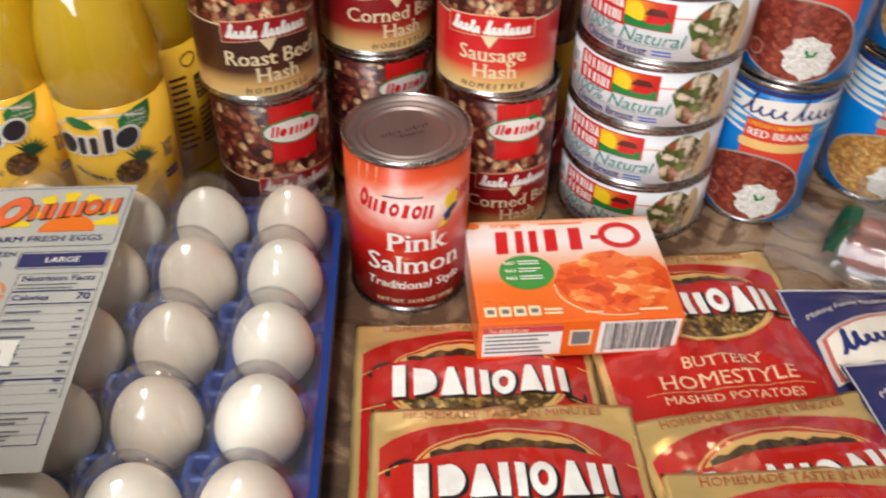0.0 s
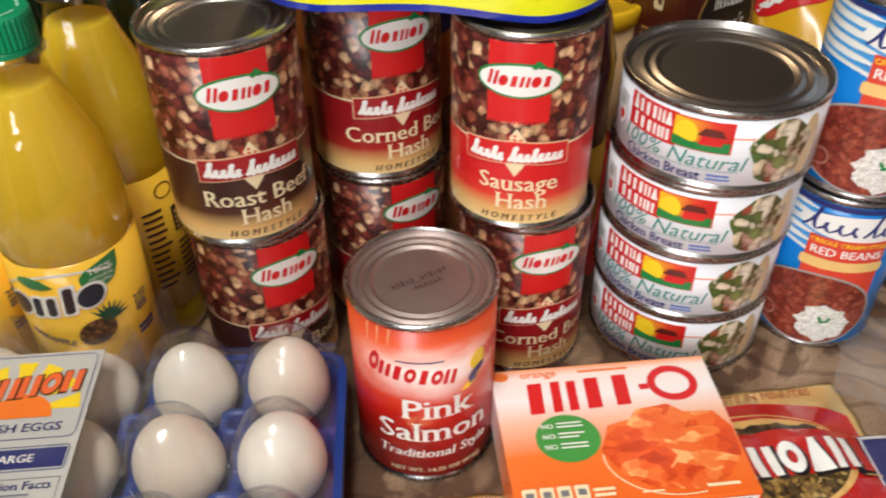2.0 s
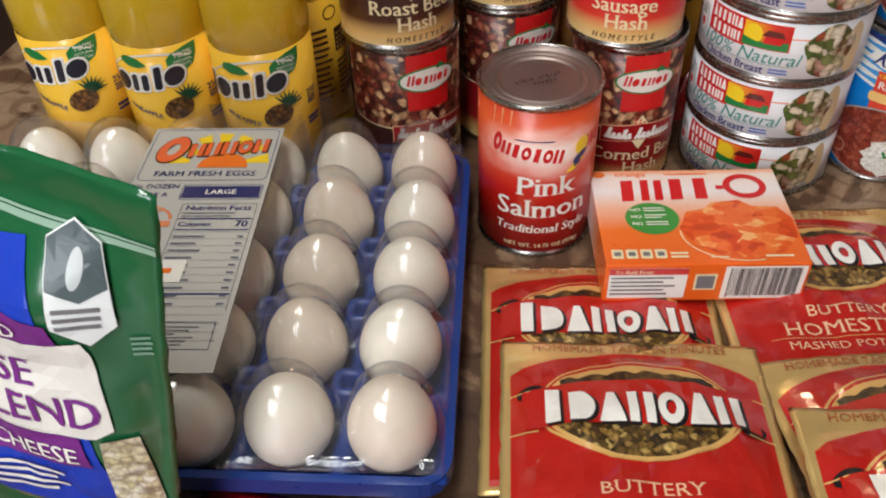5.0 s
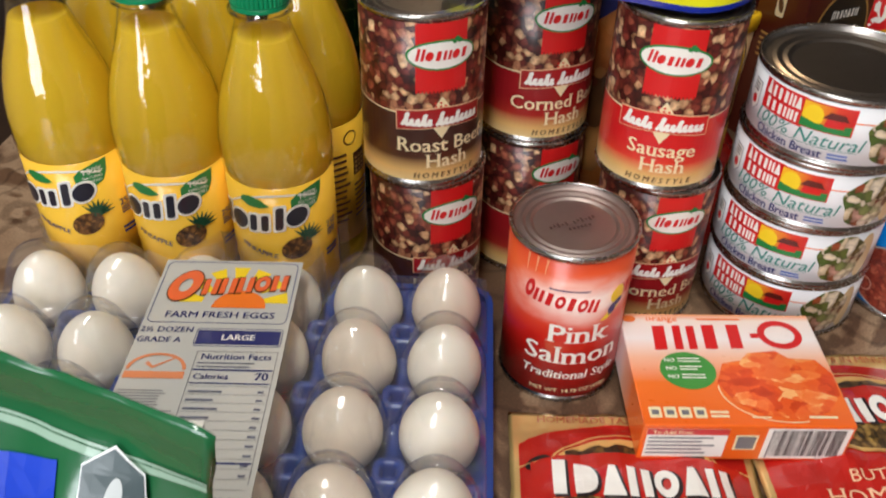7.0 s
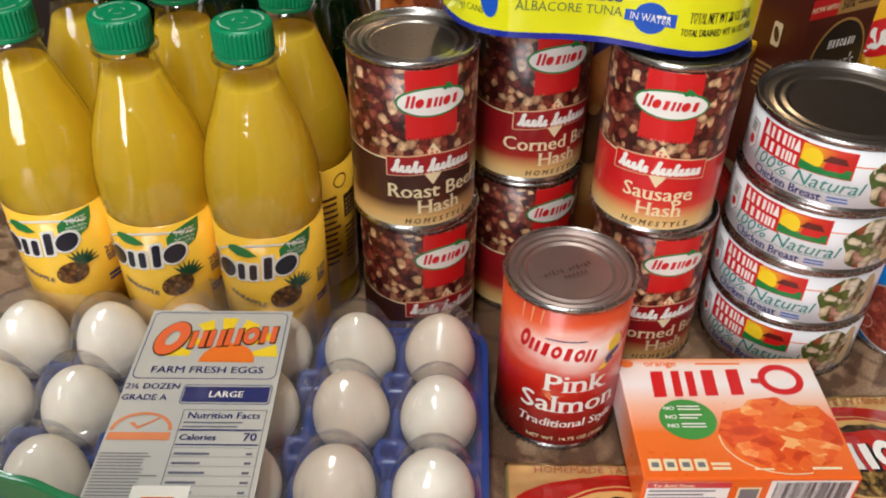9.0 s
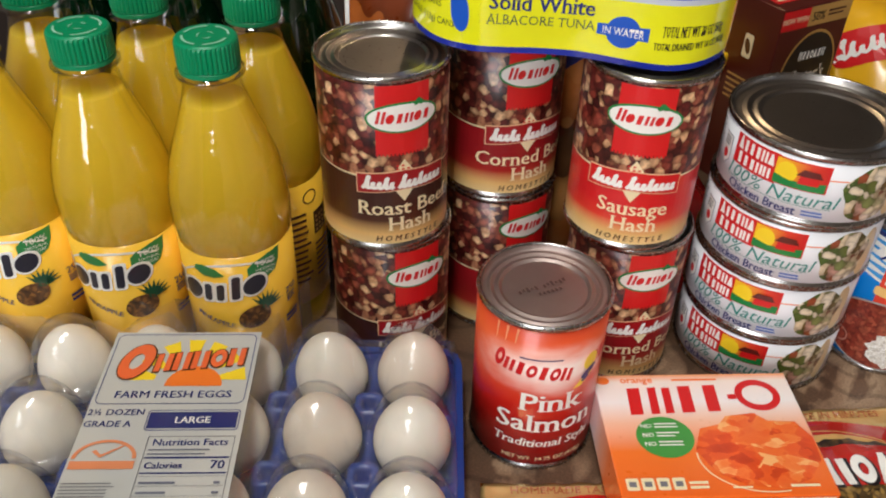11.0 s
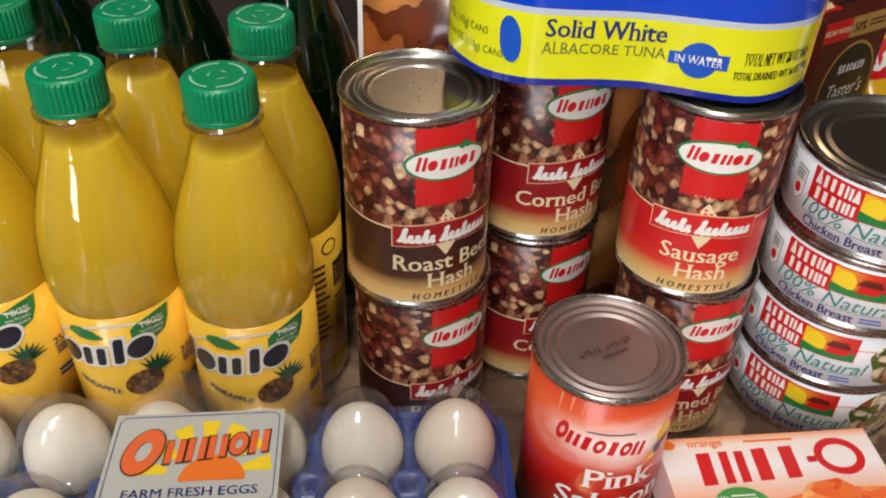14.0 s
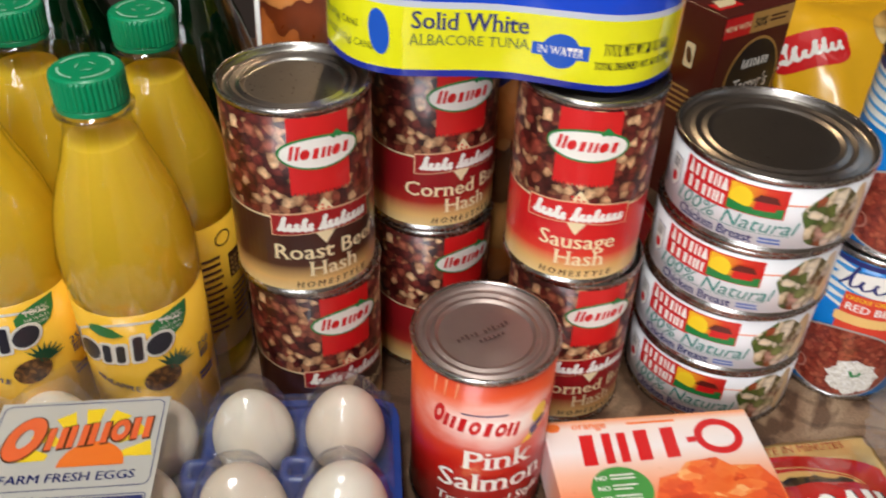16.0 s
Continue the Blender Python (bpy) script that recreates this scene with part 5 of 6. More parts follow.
def pouch(name, m, w, l, t, label, category, sheet, seed, group="", seam=0.012, step=0.0032):
    o = thing(name, m, label, category, group)
    f = pouch_height(w, l, t, seed, seam)
    nx, ny = int(w / step), int(l / step)
    bm = bmesh.new()
    edge = lambda k, q: 0.0012 * noise.noise(Vector((k * 0.35, seed, q)))
    g, h = [], []
    for i in range(nx + 1):
        u = w * (i / nx - 0.5)
        gr, hr = [], []
        for j in range(ny + 1):
            v = l * (j / ny - 0.5)
            z = f(u, v)
            uu, vv = u + edge(j, 1) * (i in (0, nx)), v + edge(i, 2) * (j in (0, ny))
            gr.append(bm.verts.new((uu, vv, z)))
            hr.append(gr[-1] if i in (0, nx) or j in (0, ny) else bm.verts.new((uu, vv, min(z - 0.0004, 0.0006))))
        g.append(gr), h.append(hr)
    for i in range(nx):
        for j in range(ny):
            bm.faces.new((g[i][j], g[i + 1][j], g[i + 1][j + 1], g[i][j + 1]))
            bm.faces.new((h[i][j], h[i][j + 1], h[i + 1][j + 1], h[i + 1][j]))
    part("pouch", bm, sheet, o)
    return o, (lambda u, v, hh: Vector((u, v, f(u, v) + 0.0004 + hh * 1.4)))


def foil(name, colour, rough=0.28, metal=0.0, coat=0.6):
    return mat(name, colour, rough, metal, 0.10, 24, 0.5, 55, coat=coat)


GOLDBAG = mat("gold_foil_bag", srgb(250, 204, 132), 0.24, 0.55, 0.22, 26, 1.0, 60, coat=0.7)
REDPRINT = foil("red_foil_print", srgb(188, 34, 26), 0.20, 0.0, 0.8)
POTATO = food("potato_dish_picture", [(0, srgb(46, 34, 20)), (0.45, srgb(110, 84, 40)), (0.8, srgb(176, 140, 72)), (1, srgb(216, 186, 110))], 0.0035)
FIELD = food("farm_picture", [(0, srgb(40, 30, 22)), (0.5, srgb(78, 60, 34)), (1, srgb(120, 92, 48))], 0.004)
TASTE = ink("taste_rust", 150, 78, 42)
PW, PL = 0.143, 0.170


def potato_packet(m, seed, t=0.011):
    o, mp = pouch("potato_packet", m, PW, PL, t, "red and gold foil packet of mashed potato lying flat", "food packet", GOLDBAG, seed, "mashed potato packets")
    arch = [(-0.066, -0.080), (0.066, -0.080), (0.066, 0.058)] + [(0.066 - 0.132 * k / 20, 0.058 + 0.018 * math.sin(math.pi * k / 20) ** 0.7) for k in range(1, 20)] + [(-0.066, 0.058)]
    cy = 0.0310
    side = [oval(sx * 0.0555, cy + (0.011 if sx < 0 else -0.012), 0.0075, 0.0045, 20) for sx in (1, -1)]
    lower = poly([(0.0465 * math.cos(a), cy - 0.004 + 0.0285 * math.sin(a)) for a in (math.pi + math.pi * k / 24 for k in range(25))])
    upper = poly([(0.0465 * math.cos(a), cy + 0.008 + 0.0215 * math.sin(a)) for a in (math.pi * k / 24 for k in range(25))])
    hills = poly([(-0.040, cy + 0.0095)] + [(-0.040 + 0.080 * k / 16, cy + 0.018 + 0.006 * math.sin(math.pi * k / 16) + 0.0014 * math.sin(k * 2.2)) for k in range(17)] + [(0.040, cy + 0.0095)])
    print_on(o, mp, 0.0045, [
        ("red_field", poly(arch), REDPRINT, 1),
        ("lettering_taste", words("HOMEMADE TASTE IN MINUTES", 0.0070, 0.0, 0.0770, 0.003, wide=1.08, serif=True), TASTE, 2),
        ("gold_oval", oval(0, cy, 0.053, 0.0345), GOLD_INK, 2), ("oval_field", oval(0, cy, 0.0515, 0.0330), REDPRINT, 3),
        ("picture_rim", joined([band(0, cy - 0.004, 0.0485, 0.0305, 0.0462, 0.0283, 180, 360)]), GOLD_INK, 5),
        ("sky", upper, GOLD_INK, 4), ("field_picture", hills, FIELD, 5), ("picture", lower, POTATO, 4),
        ("end_field", side[0], BLACK, 4), ("end_field", side[1], BLACK, 4),
        ("name_band", poly([(-0.060, cy - 0.0145), (0.060, cy - 0.0135)] + [(0.060 - 0.120 * k / 12, cy + 0.0115 + 0.006 * math.sin(math.pi * k / 12)) for k in range(13)]), REDPRINT, 6),
        ("band_rim", joined([poly([(-0.0665, cy + 0.009), (-0.056, cy + 0.0115), (-0.056, cy + 0.0122), (-0.0665, cy + 0.0098)]), poly([(0.056, cy + 0.0115), (0.0665, cy + 0.009), (0.0665, cy + 0.0098), (0.056, cy + 0.0122)]),
                             rect(-0.0665, cy - 0.0165, -0.052, cy - 0.0157), rect(0.052, cy - 0.0165, 0.0665, cy - 0.0157)]), GOLD_INK, 6),
        ("brand_outline", mark(0.1040, 0.0205, "idvurvu", 0.0012, cy - 0.0145, 0.0, 1.12, -0.6, 0, 0.0009), BLACK, 7),
        ("brand_mark", mark(0.1040, 0.0205, "idvurvu", 0.0, cy - 0.0135, 0.0, 1.12, -0.6), WHITE, 8),
        ("lettering", joined([words("BUTTERY", 0.0102, 0.0, -0.0225, 0.002, wide=1.15, serif=True), words("HOMESTYLE", 0.0130, 0.0, -0.0360, 0.002, wide=1.15, serif=True), words("MASHED POTATOES", 0.0076, 0.0, -0.0465, 0.002, wide=1.2, serif=True)]), PALE_GOLD, 3),
        ("rule", joined([rect(-0.050, -0.0386, 0.050, -0.0382)]), GOLD_INK, 3)], both=True)
    return o


def lay(x, y, z, yaw, rx=0.0, ry=0.0):
    """The pose of a pouch whose back edge's middle lies at x, y, z."""
    m = pose(x, y, z, 0, 0, yaw) @ pose(0, 0, 0, rx, ry, 0)
    return m @ Matrix.Translation((0, -PL / 2, 0))


potato_packet(lay(0.0265, 0.380, 0.002, 5.0), 1, 0.009)
potato_packet(lay(0.1565, 0.450, 0.002, 9.5), 2, 0.009)
potato_packet(lay(0.0445, 0.304, 0.0145, 4.5, -1.5), 3)
potato_packet(lay(0.1805, 0.312, 0.0145, 13.0, -1.0), 4)
potato_packet(lay(0.190, 0.255, 0.0385, 5.0, -0.5), 5)

NAVYBAG = foil("navy_paper_bag", srgb(46, 48, 98), 0.36, 0.0, 0.25)


def muffin_packet(m, seed):
    o, mp = pouch("muffin_mix_packet", m, 0.146, 0.165, 0.012, "navy blue paper packet of muffin mix lying flat", "food packet", NAVYBAG, seed, "muffin mix packets", 0.006)
    print_on(o, mp, 0.0045, [
        ("edge", joined([rect(-0.0725, 0.0795, 0.0725, 0.0815), rect(-0.0725, -0.08, -0.0712, 0.0795), rect(0.0712, -0.08, 0.0725, 0.0795)]), ink("edge_grey", 196, 190, 190), 1),
        ("slogan", words("Making Family Traditions Easy For Over 100 Years", 0.0062, 0.0, 0.0655, 0.012, 0.1, arc=3.2), ink("slogan_pale", 206, 196, 190), 2),
        ("panel_rim", band(0, -0.03, 0.100, 0.0855, 0.100, 0.040, 50, 130), ink("rim_pale", 210, 196, 186), 2),
        ("panel_line", band(0, -0.03, 0.098, 0.0835, 0.098, 0.0420, 51, 129), ink("rim_red", 196, 96, 84), 3),
        ("panel", band(0, -0.03, 0.0965, 0.0815, 0.0965, 0.0440, 52, 128), ink("panel_ivory", 238, 226, 210), 4),
        ("brand_mark", joined([script(0.050, 0.0105, 8, -0.029, 0.0265, 0.2, 61, 1.5, 0.14, 2.0, 10), script(0.050, 0.0105, 7, 0.029, 0.0265, 0.2, 62, 1.5, 0.14, 2.0, -10)]), NAVY, 5),
        ("berry_picture", oval(0.002, 0.010, 0.021, 0.013), food("berry_picture", [(0, srgb(40, 40, 70)), (0.5, srgb(110, 100, 130)), (1, srgb(200, 180, 170))], 0.008) if not bpy.data.materials.get("berry_picture") else bpy.data.materials["berry_picture"], 6),
        ("lower_panel", rect(-0.05, -0.065, 0.05, -0.015, 0.006), bpy.data.materials["panel_ivory"], 2)], both=True)


def lay2(x, y, z, yaw, rx=0.0, l=0.165):
    return pose(x, y, z, 0, 0, yaw) @ pose(0, 0, 0, rx, 0, 0) @ Matrix.Translation((0, -l / 2, 0))


muffin_packet(lay2(0.2965, 0.424, 0.003, 5.5), 6)
muffin_packet(lay2(0.313, 0.356, 0.0150, 8.0, -2.5), 7)

# ---- sausage packs ----
MEAT = food("smoked_sausage", [(0, srgb(104, 44, 26)), (0.5, srgb(142, 64, 38)), (1, srgb(170, 86, 52))], 0.016, 0.42, 0.1, 0.2, 0.4)
PACKFILM = clear("sausage_film", (0.95, 0.94, 0.93), 0.20, 0.10, 0.7, 80, haze=0.10)


def sausage_pack(m, label, seed):
    o = thing("sausage_pack", m, label, "sausage pack", "sausage packs")
    for dy in (-0.0125, 0.0125):
        bm = lathe([(0, -0.052)] + [(0.0122 * math.sin(math.pi * j / 8), -0.052 + 0.010 * (1 - math.cos(math.pi * j / 8))) for j in range(1, 5)] + [(0.0126, -0.015), (0.0122, 0.02)] +
                   [(0.0122 * math.cos(math.pi * j / 8), 0.044 + 0.010 * math.sin(math.pi * j / 8)) for j in range(0, 5)], 28)
        bm.transform(Matrix.Translation((0.0, dy, 0.0135)) @ Matrix.Rotation(math.pi / 2, 4, "Y"))
        for v in bm.verts:
            v.co.y += 0.004 * math.sin(v.co.x * 26 + seed)
        part("sausage", bm, MEAT, o, "brown smoked sausage")
    off = Vector((seed * 2.3, seed, 0.7))

    def f(u, v):
        """The film lies on the sausages and falls to the cloth past their ends."""
        a = max(0.0, min(1.0, (0.030 - abs(v)) / 0.010))
        b = max(0.0, min(1.0, (u + 0.066) / 0.014)) * max(0.0, min(1.0, (0.064 - u) / 0.010))
        s = (1 - (1 - a) ** 2) * (1 - (1 - b) ** 2)
        ridge = 0.0015 * math.cos(v / 0.0125 * math.pi)
        n = noise.noise(Vector((u * 60, v * 90, 0)) + off) * 0.0030 + noise.noise(Vector((u * 140, v * 160, 3)) + off) * 0.0018
        return 0.0040 + s * (0.0235 - ridge) + n * (0.85 - 0.72 * s)

    bm = bmesh.new()
    n, q, x0, x1, w = 70, 34, -0.098, 0.072, 0.078
    edge = lambda k, r: 0.004 * noise.noise(Vector((k * 0.3, seed, r)))
    g = [[bm.verts.new((x0 + (x1 - x0) * i / n + edge(j, 1) * (i in (0, n)), w * (j / q - 0.5) + edge(i, 2) * (j in (0, q)), f(x0 + (x1 - x0) * i / n, w * (j / q - 0.5)) + 0.0012)) for j in range(q + 1)] for i in range(n + 1)]
    for i in range(n):
        for j in range(q):
            bm.faces.new((g[i][j], g[i + 1][j], g[i + 1][j + 1], g[i][j + 1]))
    part("film", bm, PACKFILM, o, "clear crinkled film").visible_shadow = False
    mp = lambda u, v, h: Vector((u, v, f(u, v) + 0.0020 + h))
    crescent = [(-0.0530 + 0.0065 * math.cos(math.pi * k / 12 - math.pi / 2) + 0.006 * (k / 12 - 0.5), -0.027 + 0.054 * k / 12) for k in range(13)]
    inner = [(-0.0600 - 0.003 * math.sin(math.pi * k / 12) + 0.006 * (k / 12 - 0.5), -0.024 + 0.048 * k / 12) for k in range(12, -1, -1)]
    print_on(o, mp, 0.003, [
        ("green_band", poly(crescent + inner), DARK_GREEN, 1),
        ("barcode_sticker", rect(-0.020, -0.0125, 0.034, 0.0125, 0.001), ink("sticker_pale", 200, 186, 176), 2),
        ("barcode", joined([rect(-0.016 + 0.0018 * k, -0.0085, -0.016 + 0.0018 * k + random.Random(k).choice((0.0005, 0.0008, 0.0011)), 0.0095) for k in range(26)]), GREY, 3)], both=True)
    return o


sausage_pack(pose(0.328, 0.443, 0.001, 0, 0, -27), "clear film pack of brown smoked sausages on the cloth", 1)
sausage_pack(pose(0.395, 0.478, 0.016, 6, 0, -25), "clear film pack of brown smoked sausages lying over another", 2)

# ---- tuna pack ----
tuna = thing("tuna_pack", pose(-0.012, 0.527, 0.2262, 0, 1.3, -3.0), "shrink-wrapped yellow and blue pack of tuna tins", "tuna pack")
TR, THH = 0.0425, 0.037
for cx in (-0.0445, 0.0445):
    for cz in (0.0, THH + 0.0005):
        q = part("tuna_tin", lathe(tin_profile(TR, THH) + list(reversed(lid_profile(TR, THH)))[::-1][1:], 56), STEEL, tuna, "low steel tuna tin")
        q.location = (cx, 0, cz)
WRAPR = 0.0450


def wrap_point(s):
    """A point on the pack's outline, s metres from the front's middle."""
    flat = 0.0445
    if abs(s) <= flat:
        dip = 0.0032 * (0.5 + 0.5 * math.cos(math.pi * s / flat))
        return Vector((s, -WRAPR + dip, 0)), Vector((0, -1, 0))
    a = (abs(s) - flat) / WRAPR
    sg = 1 if s > 0 else -1
    if a < math.pi:
        return Vector((sg * (flat + WRAPR * math.sin(a)), -WRAPR * math.cos(a), 0)), Vector((sg * math.sin(a), -math.cos(a), 0))
    return Vector((sg * (flat - (a - math.pi) * WRAPR), WRAPR, 0)), Vector((0, 1, 0))


HALF = 2 * 0.0445 + math.pi * WRAPR


def tuna_map(u, v, h):
    p, n = wrap_point(u)
    sag = 0.0022 * math.exp(-((u - 0.055) / 0.03) ** 2) + 0.0014 * math.exp(-((u + 0.06) / 0.03) ** 2)
    q = p + n * (h + 0.0006 * noise.noise(Vector((u * 60, v * 60, 2))))
    return Vector((q.x, q.y, v - (sag if v < 0.02 else 0)))


def wrap_bm(z0, z1, rows=10, lay=0):
    bm = bmesh.new()
    n = 150
    g = [[bm.verts.new(tuna_map(-HALF + 2 * HALF * i / n, z0 + (z1 - z0) * j / rows, 0.0003 * lay)) for j in range(rows + 1)] for i in range(n)]
    for i in range(n):
        for j in range(rows):
            a, b = g[i], g[(i + 1) % n]
            bm.faces.new((a[j], b[j], b[j + 1], a[j + 1]))
    return bm


WRAPBLUE = foil("blue_shrink_wrap", srgb(16, 70, 204), 0.12, 0.0, 0.9)
WRAPYEL = foil("yellow_shrink_wrap", srgb(234, 232, 24), 0.14, 0.0, 0.9)
WRAPNAVY = foil("dark_blue_shrink_wrap", srgb(30, 46, 150), 0.16, 0.0, 0.8)
part("blue_wrap", joined([wrap_bm(0.0375, 0.0745, 10, 1)]), WRAPBLUE, tuna, "glossy blue shrink wrap")
part("yellow_wrap", wrap_bm(0.0045, 0.0345, 10, 1), WRAPYEL, tuna, "glossy yellow shrink wrap")
part("silver_band", wrap_bm(0.0345, 0.0375, 2, 1), ink("wrap_silver", 200, 206, 216, 0.2, 0.8), tuna)
part("lower_band", wrap_bm(0.0010, 0.0045, 2, 1), WRAPNAVY, tuna)
tt = bmesh.new()
n = 80
ring = [tt.verts.new(wrap_point(-HALF + 2 * HALF * i / n)[0] + Vector((0, 0, 0.0745))) for i in range(n)]
mid = tt.verts.new((0, 0, 0.0738))
for i in range(n):
    tt.faces.new((ring[i], ring[(i + 1) % n], mid))
part("top_wrap", tt, WRAPBLUE, tuna)
print_on(tuna, tuna_map, 0.004, [
    ("plain_emblem", oval(-0.0585, 0.0215, 0.0052, 0.0105, 8), BLUE, 3),
    ("lettering", words("Solid White", 0.0122, -0.0155, 0.0245, 0.012, wide=0.94, serif=True), NAVY, 3),
    ("lettering_tuna", words("ALBACORE TUNA", 0.0068, -0.0155, 0.0172, 0.0, wide=1.03, serif=True), ink("olive_print", 90, 104, 60), 3),
    ("round_emblem", oval(0.0275, 0.0185, 0.0088, 0.0080), BLUE, 3), ("emblem_ribbon", rect(0.0140, 0.0160, 0.0410, 0.0215), BLUE, 4), ("emblem_lettering", words("IN WATER", 0.0046, 0.0275, 0.0172, 0.004, serif=True), WHITE, 5),
    ("weight_lettering", joined([words("TOTAL NET WT 20 OZ (567g)", 0.0056, 0.066, 0.0195, 0.02, wide=0.50), words("TOTAL DRAINED WT 16 OZ (453g)", 0.0056, 0.066, 0.0125, 0.02, wide=0.50)]), BLACK, 3),
    ("cans_lettering", joined([words("4-5 OZ (142g) CANS", 0.0052, -0.088, 0.0205, 0.008, wide=0.8), words("NET WT 4-4 OZ (113g) CANS", 0.0052, -0.088, 0.0125, 0.008, wide=0.8)]), ink("olive_dark_print", 70, 80, 30), 3)])

# ---- things at the back ----
BAGFOOD = food("fried_chicken_picture", [(0, srgb(96, 36, 14)), (0.3, srgb(170, 84, 34)), (0.6, srgb(206, 122, 56)), (0.85, srgb(226, 160, 90)), (1, srgb(60, 30, 20))], 0.036, 0.3, 0.2, 0.5)
bag, bmp = pouch("frozen_chicken_bag", pose(-0.058, 0.612, 0.126, 80, 0, 3), 0.20, 0.25, 0.03, "orange and brown bag of fried chicken pieces standing upright", "food bag", BAGFOOD, 21, step=0.006)
print_on(bag, bmp, 0.008, [("edge", rect(-0.0995, -0.12, -0.0965, 0.12), WHITE, 1), ("navy_corner", poly([(0.02, 0.02), (0.07, 0.05), (0.09, 0.10), (0.05, 0.11), (0.02, 0.07)]), NAVY, 1)], both=True)

COFFEE = mat("coffee_card", srgb(82, 26, 18), 0.33, vary=0.2, scale=14, coat=0.35)
TAN = ink("coffee_tan", 186, 140, 74)


def coffee_box(m):
    o = thing("coffee_box", m, "dark brown cardboard box of instant coffee", "box", "coffee boxes")
    w, d, h = 0.088, 0.060, 0.150
    part("carton", box_bm(w, d, h, 0.001), COFFEE, o, smooth=False)
    f = lambda u, v, q: Vector((u, -d / 2 - q, v))
    s = lambda u, v, q: Vector((-w / 2 - q, -u, v))
    t = lambda u, v, q: Vector((u, v, h + q))
    print_on(o, f, 0, [("red_flag", rect(-0.0435, 0.134, -0.010, 0.1485), RED, 1), ("gold_flag", rect(-0.010, 0.134, 0.0435, 0.1485), TAN, 1), ("flag_lettering", words("NOW WITH", 0.0058, -0.027, 0.1390, 0.02), CREAM, 2),
                       ("percent_lettering", words("50%", 0.0098, 0.002, 0.1375, 0.03), BLACK, 2), ("flag_print", bars(0.014, 0.1385, 0.040, 0.1445, 2, 3, 0.5), BROWN, 2),
                       ("disc_rim", oval(0.006, 0.096, 0.0355, 0.034), TAN, 1), ("disc", oval(0.006, 0.096, 0.0335, 0.032), BLACK, 2), ("brand_mark", mark(0.034, 0.0062, "uiirviu", 0.007, 0.108, 0.05, 1.1), WHITE, 3),
                       ("lettering", words("Taster's", 0.0150, 0.006, 0.0900, 0.004, 0.2, serif=True), WHITE, 3), ("lettering_choice", words("Choice", 0.0150, 0.006, 0.0750, 0.004, 0.2, serif=True), WHITE, 3), ("packet_shine", rect(-0.040, 0.010, 0.040, 0.040, 0.004), TAN, 1), ("bean_picture", oval(-0.030, 0.070, 0.010, 0.016, -20), BROWN, 3)])
    print_on(o, s, 0, [("icon_plate", rect(-0.007, 0.106, 0.004, 0.124, 0.002), CREAM, 1), ("icon", oval(-0.0015, 0.115, 0.003, 0.006, 25), BROWN, 2), ("side_print", bars(-0.018, 0.070, 0.016, 0.092, 5, 9, 0.4), TAN, 1)])
    print_on(o, t, 0, [("brand_bar", rect(-0.038, -0.016, -0.008, -0.002), RED, 1), ("cup", poly([(-0.034, -0.012), (-0.014, -0.012), (-0.006, -0.002), (-0.028, 0.002)]), CREAM, 2), ("top_print", bars(-0.002, -0.010, 0.038, -0.004, 1, 4, 0.8), BLACK, 1)])
    return o


c1 = coffee_box(pose(0.187, 0.756, 0.0, 0, 0, 33) @ Matrix.Diagonal((0.88, 0.88, 1.14, 1)))
copy_thing(c1, pose(0.156, 0.803, 0.0, 0, 0, 33))

WAFER = food("wafer_picture", [(0, srgb(206, 150, 70)), (0.5, srgb(232, 190, 110)), (1, srgb(246, 224, 168))], 0.02)
YELBAG = foil("yellow_wafer_bag", srgb(244, 184, 30), 0.3, 0.0, 0.5)
wb, wmp = pouch("wafer_bag", pose(0.334, 0.800, 0.075, 42, 0, 8), 0.17, 0.19, 0.03, "yellow wrapper of vanilla wafers leaning behind the tins", "wafer pack", YELBAG, 31, step=0.006)
print_on(wb, wmp, 0.008, [("red_tag", rect(-0.083, 0.012, -0.028, 0.046, 0.012), RED, 1), ("brand_mark", script(0.046, 0.012, 7, -0.057, 0.022, 0.3, 81, 1.5, tilt=6), WHITE, 2), ("wafer_picture", oval(0.035, 0.045, 0.040, 0.024, 15), WAFER, 1),
                          ("blue_print", mark(0.05, 0.010, "uriuo", 0.01, -0.034, 0.1, 1.0), SKYBLUE, 1), ("flower", oval(0.04, -0.055, 0.022, 0.014), CREAM, 1)], both=True)
wb2, wmp2 = pouch("wafer_bag", pose(0.400, 0.860, 0.080, 30, 0, -8), 0.18, 0.17, 0.03, "yellow wrapper of wafers with a pale wafer picture", "wafer pack", YELBAG, 33, step=0.006)
print_on(wb2, wmp2, 0.008, [("wafer_picture", oval(0.0, 0.02, 0.07, 0.035, 8), WAFER, 1)], both=True)

tub = thing("margarine_tub", pose(0.106, 0.775, 0) @ Matrix.Diagonal((0.70, 0.70, 0.74, 1)), "pale translucent tub with a yellow lid", "tub")
part("tub_body", lathe([(0, 0.001), (0.050, 0), (0.053, 0.004), (0.060, 0.145), (0, 0.145)], 48), mat("tub_plastic", srgb(214, 176, 128), 0.4, vary=0.05, sub=0.1), tub)
part("tub_lid", lathe([(0.0595, 0.138), (0.063, 0.138), (0.063, 0.142), (0.0645, 0.144), (0.0645, 0.156), (0.063, 0.158), (0.058, 0.158), (0.056, 0.155), (0, 0.155)], 48), mat("yellow_lid_plastic", srgb(246, 194, 30), 0.35, vary=0.05), tub, "yellow snap lid")
print_on(tub, round_can(0.0585, 8), 0.006, [("script", script(0.045, 0.018, 5, 0.0, 0.085, 0.3, 91, 1.4, 0.08), BROWN, 1)])
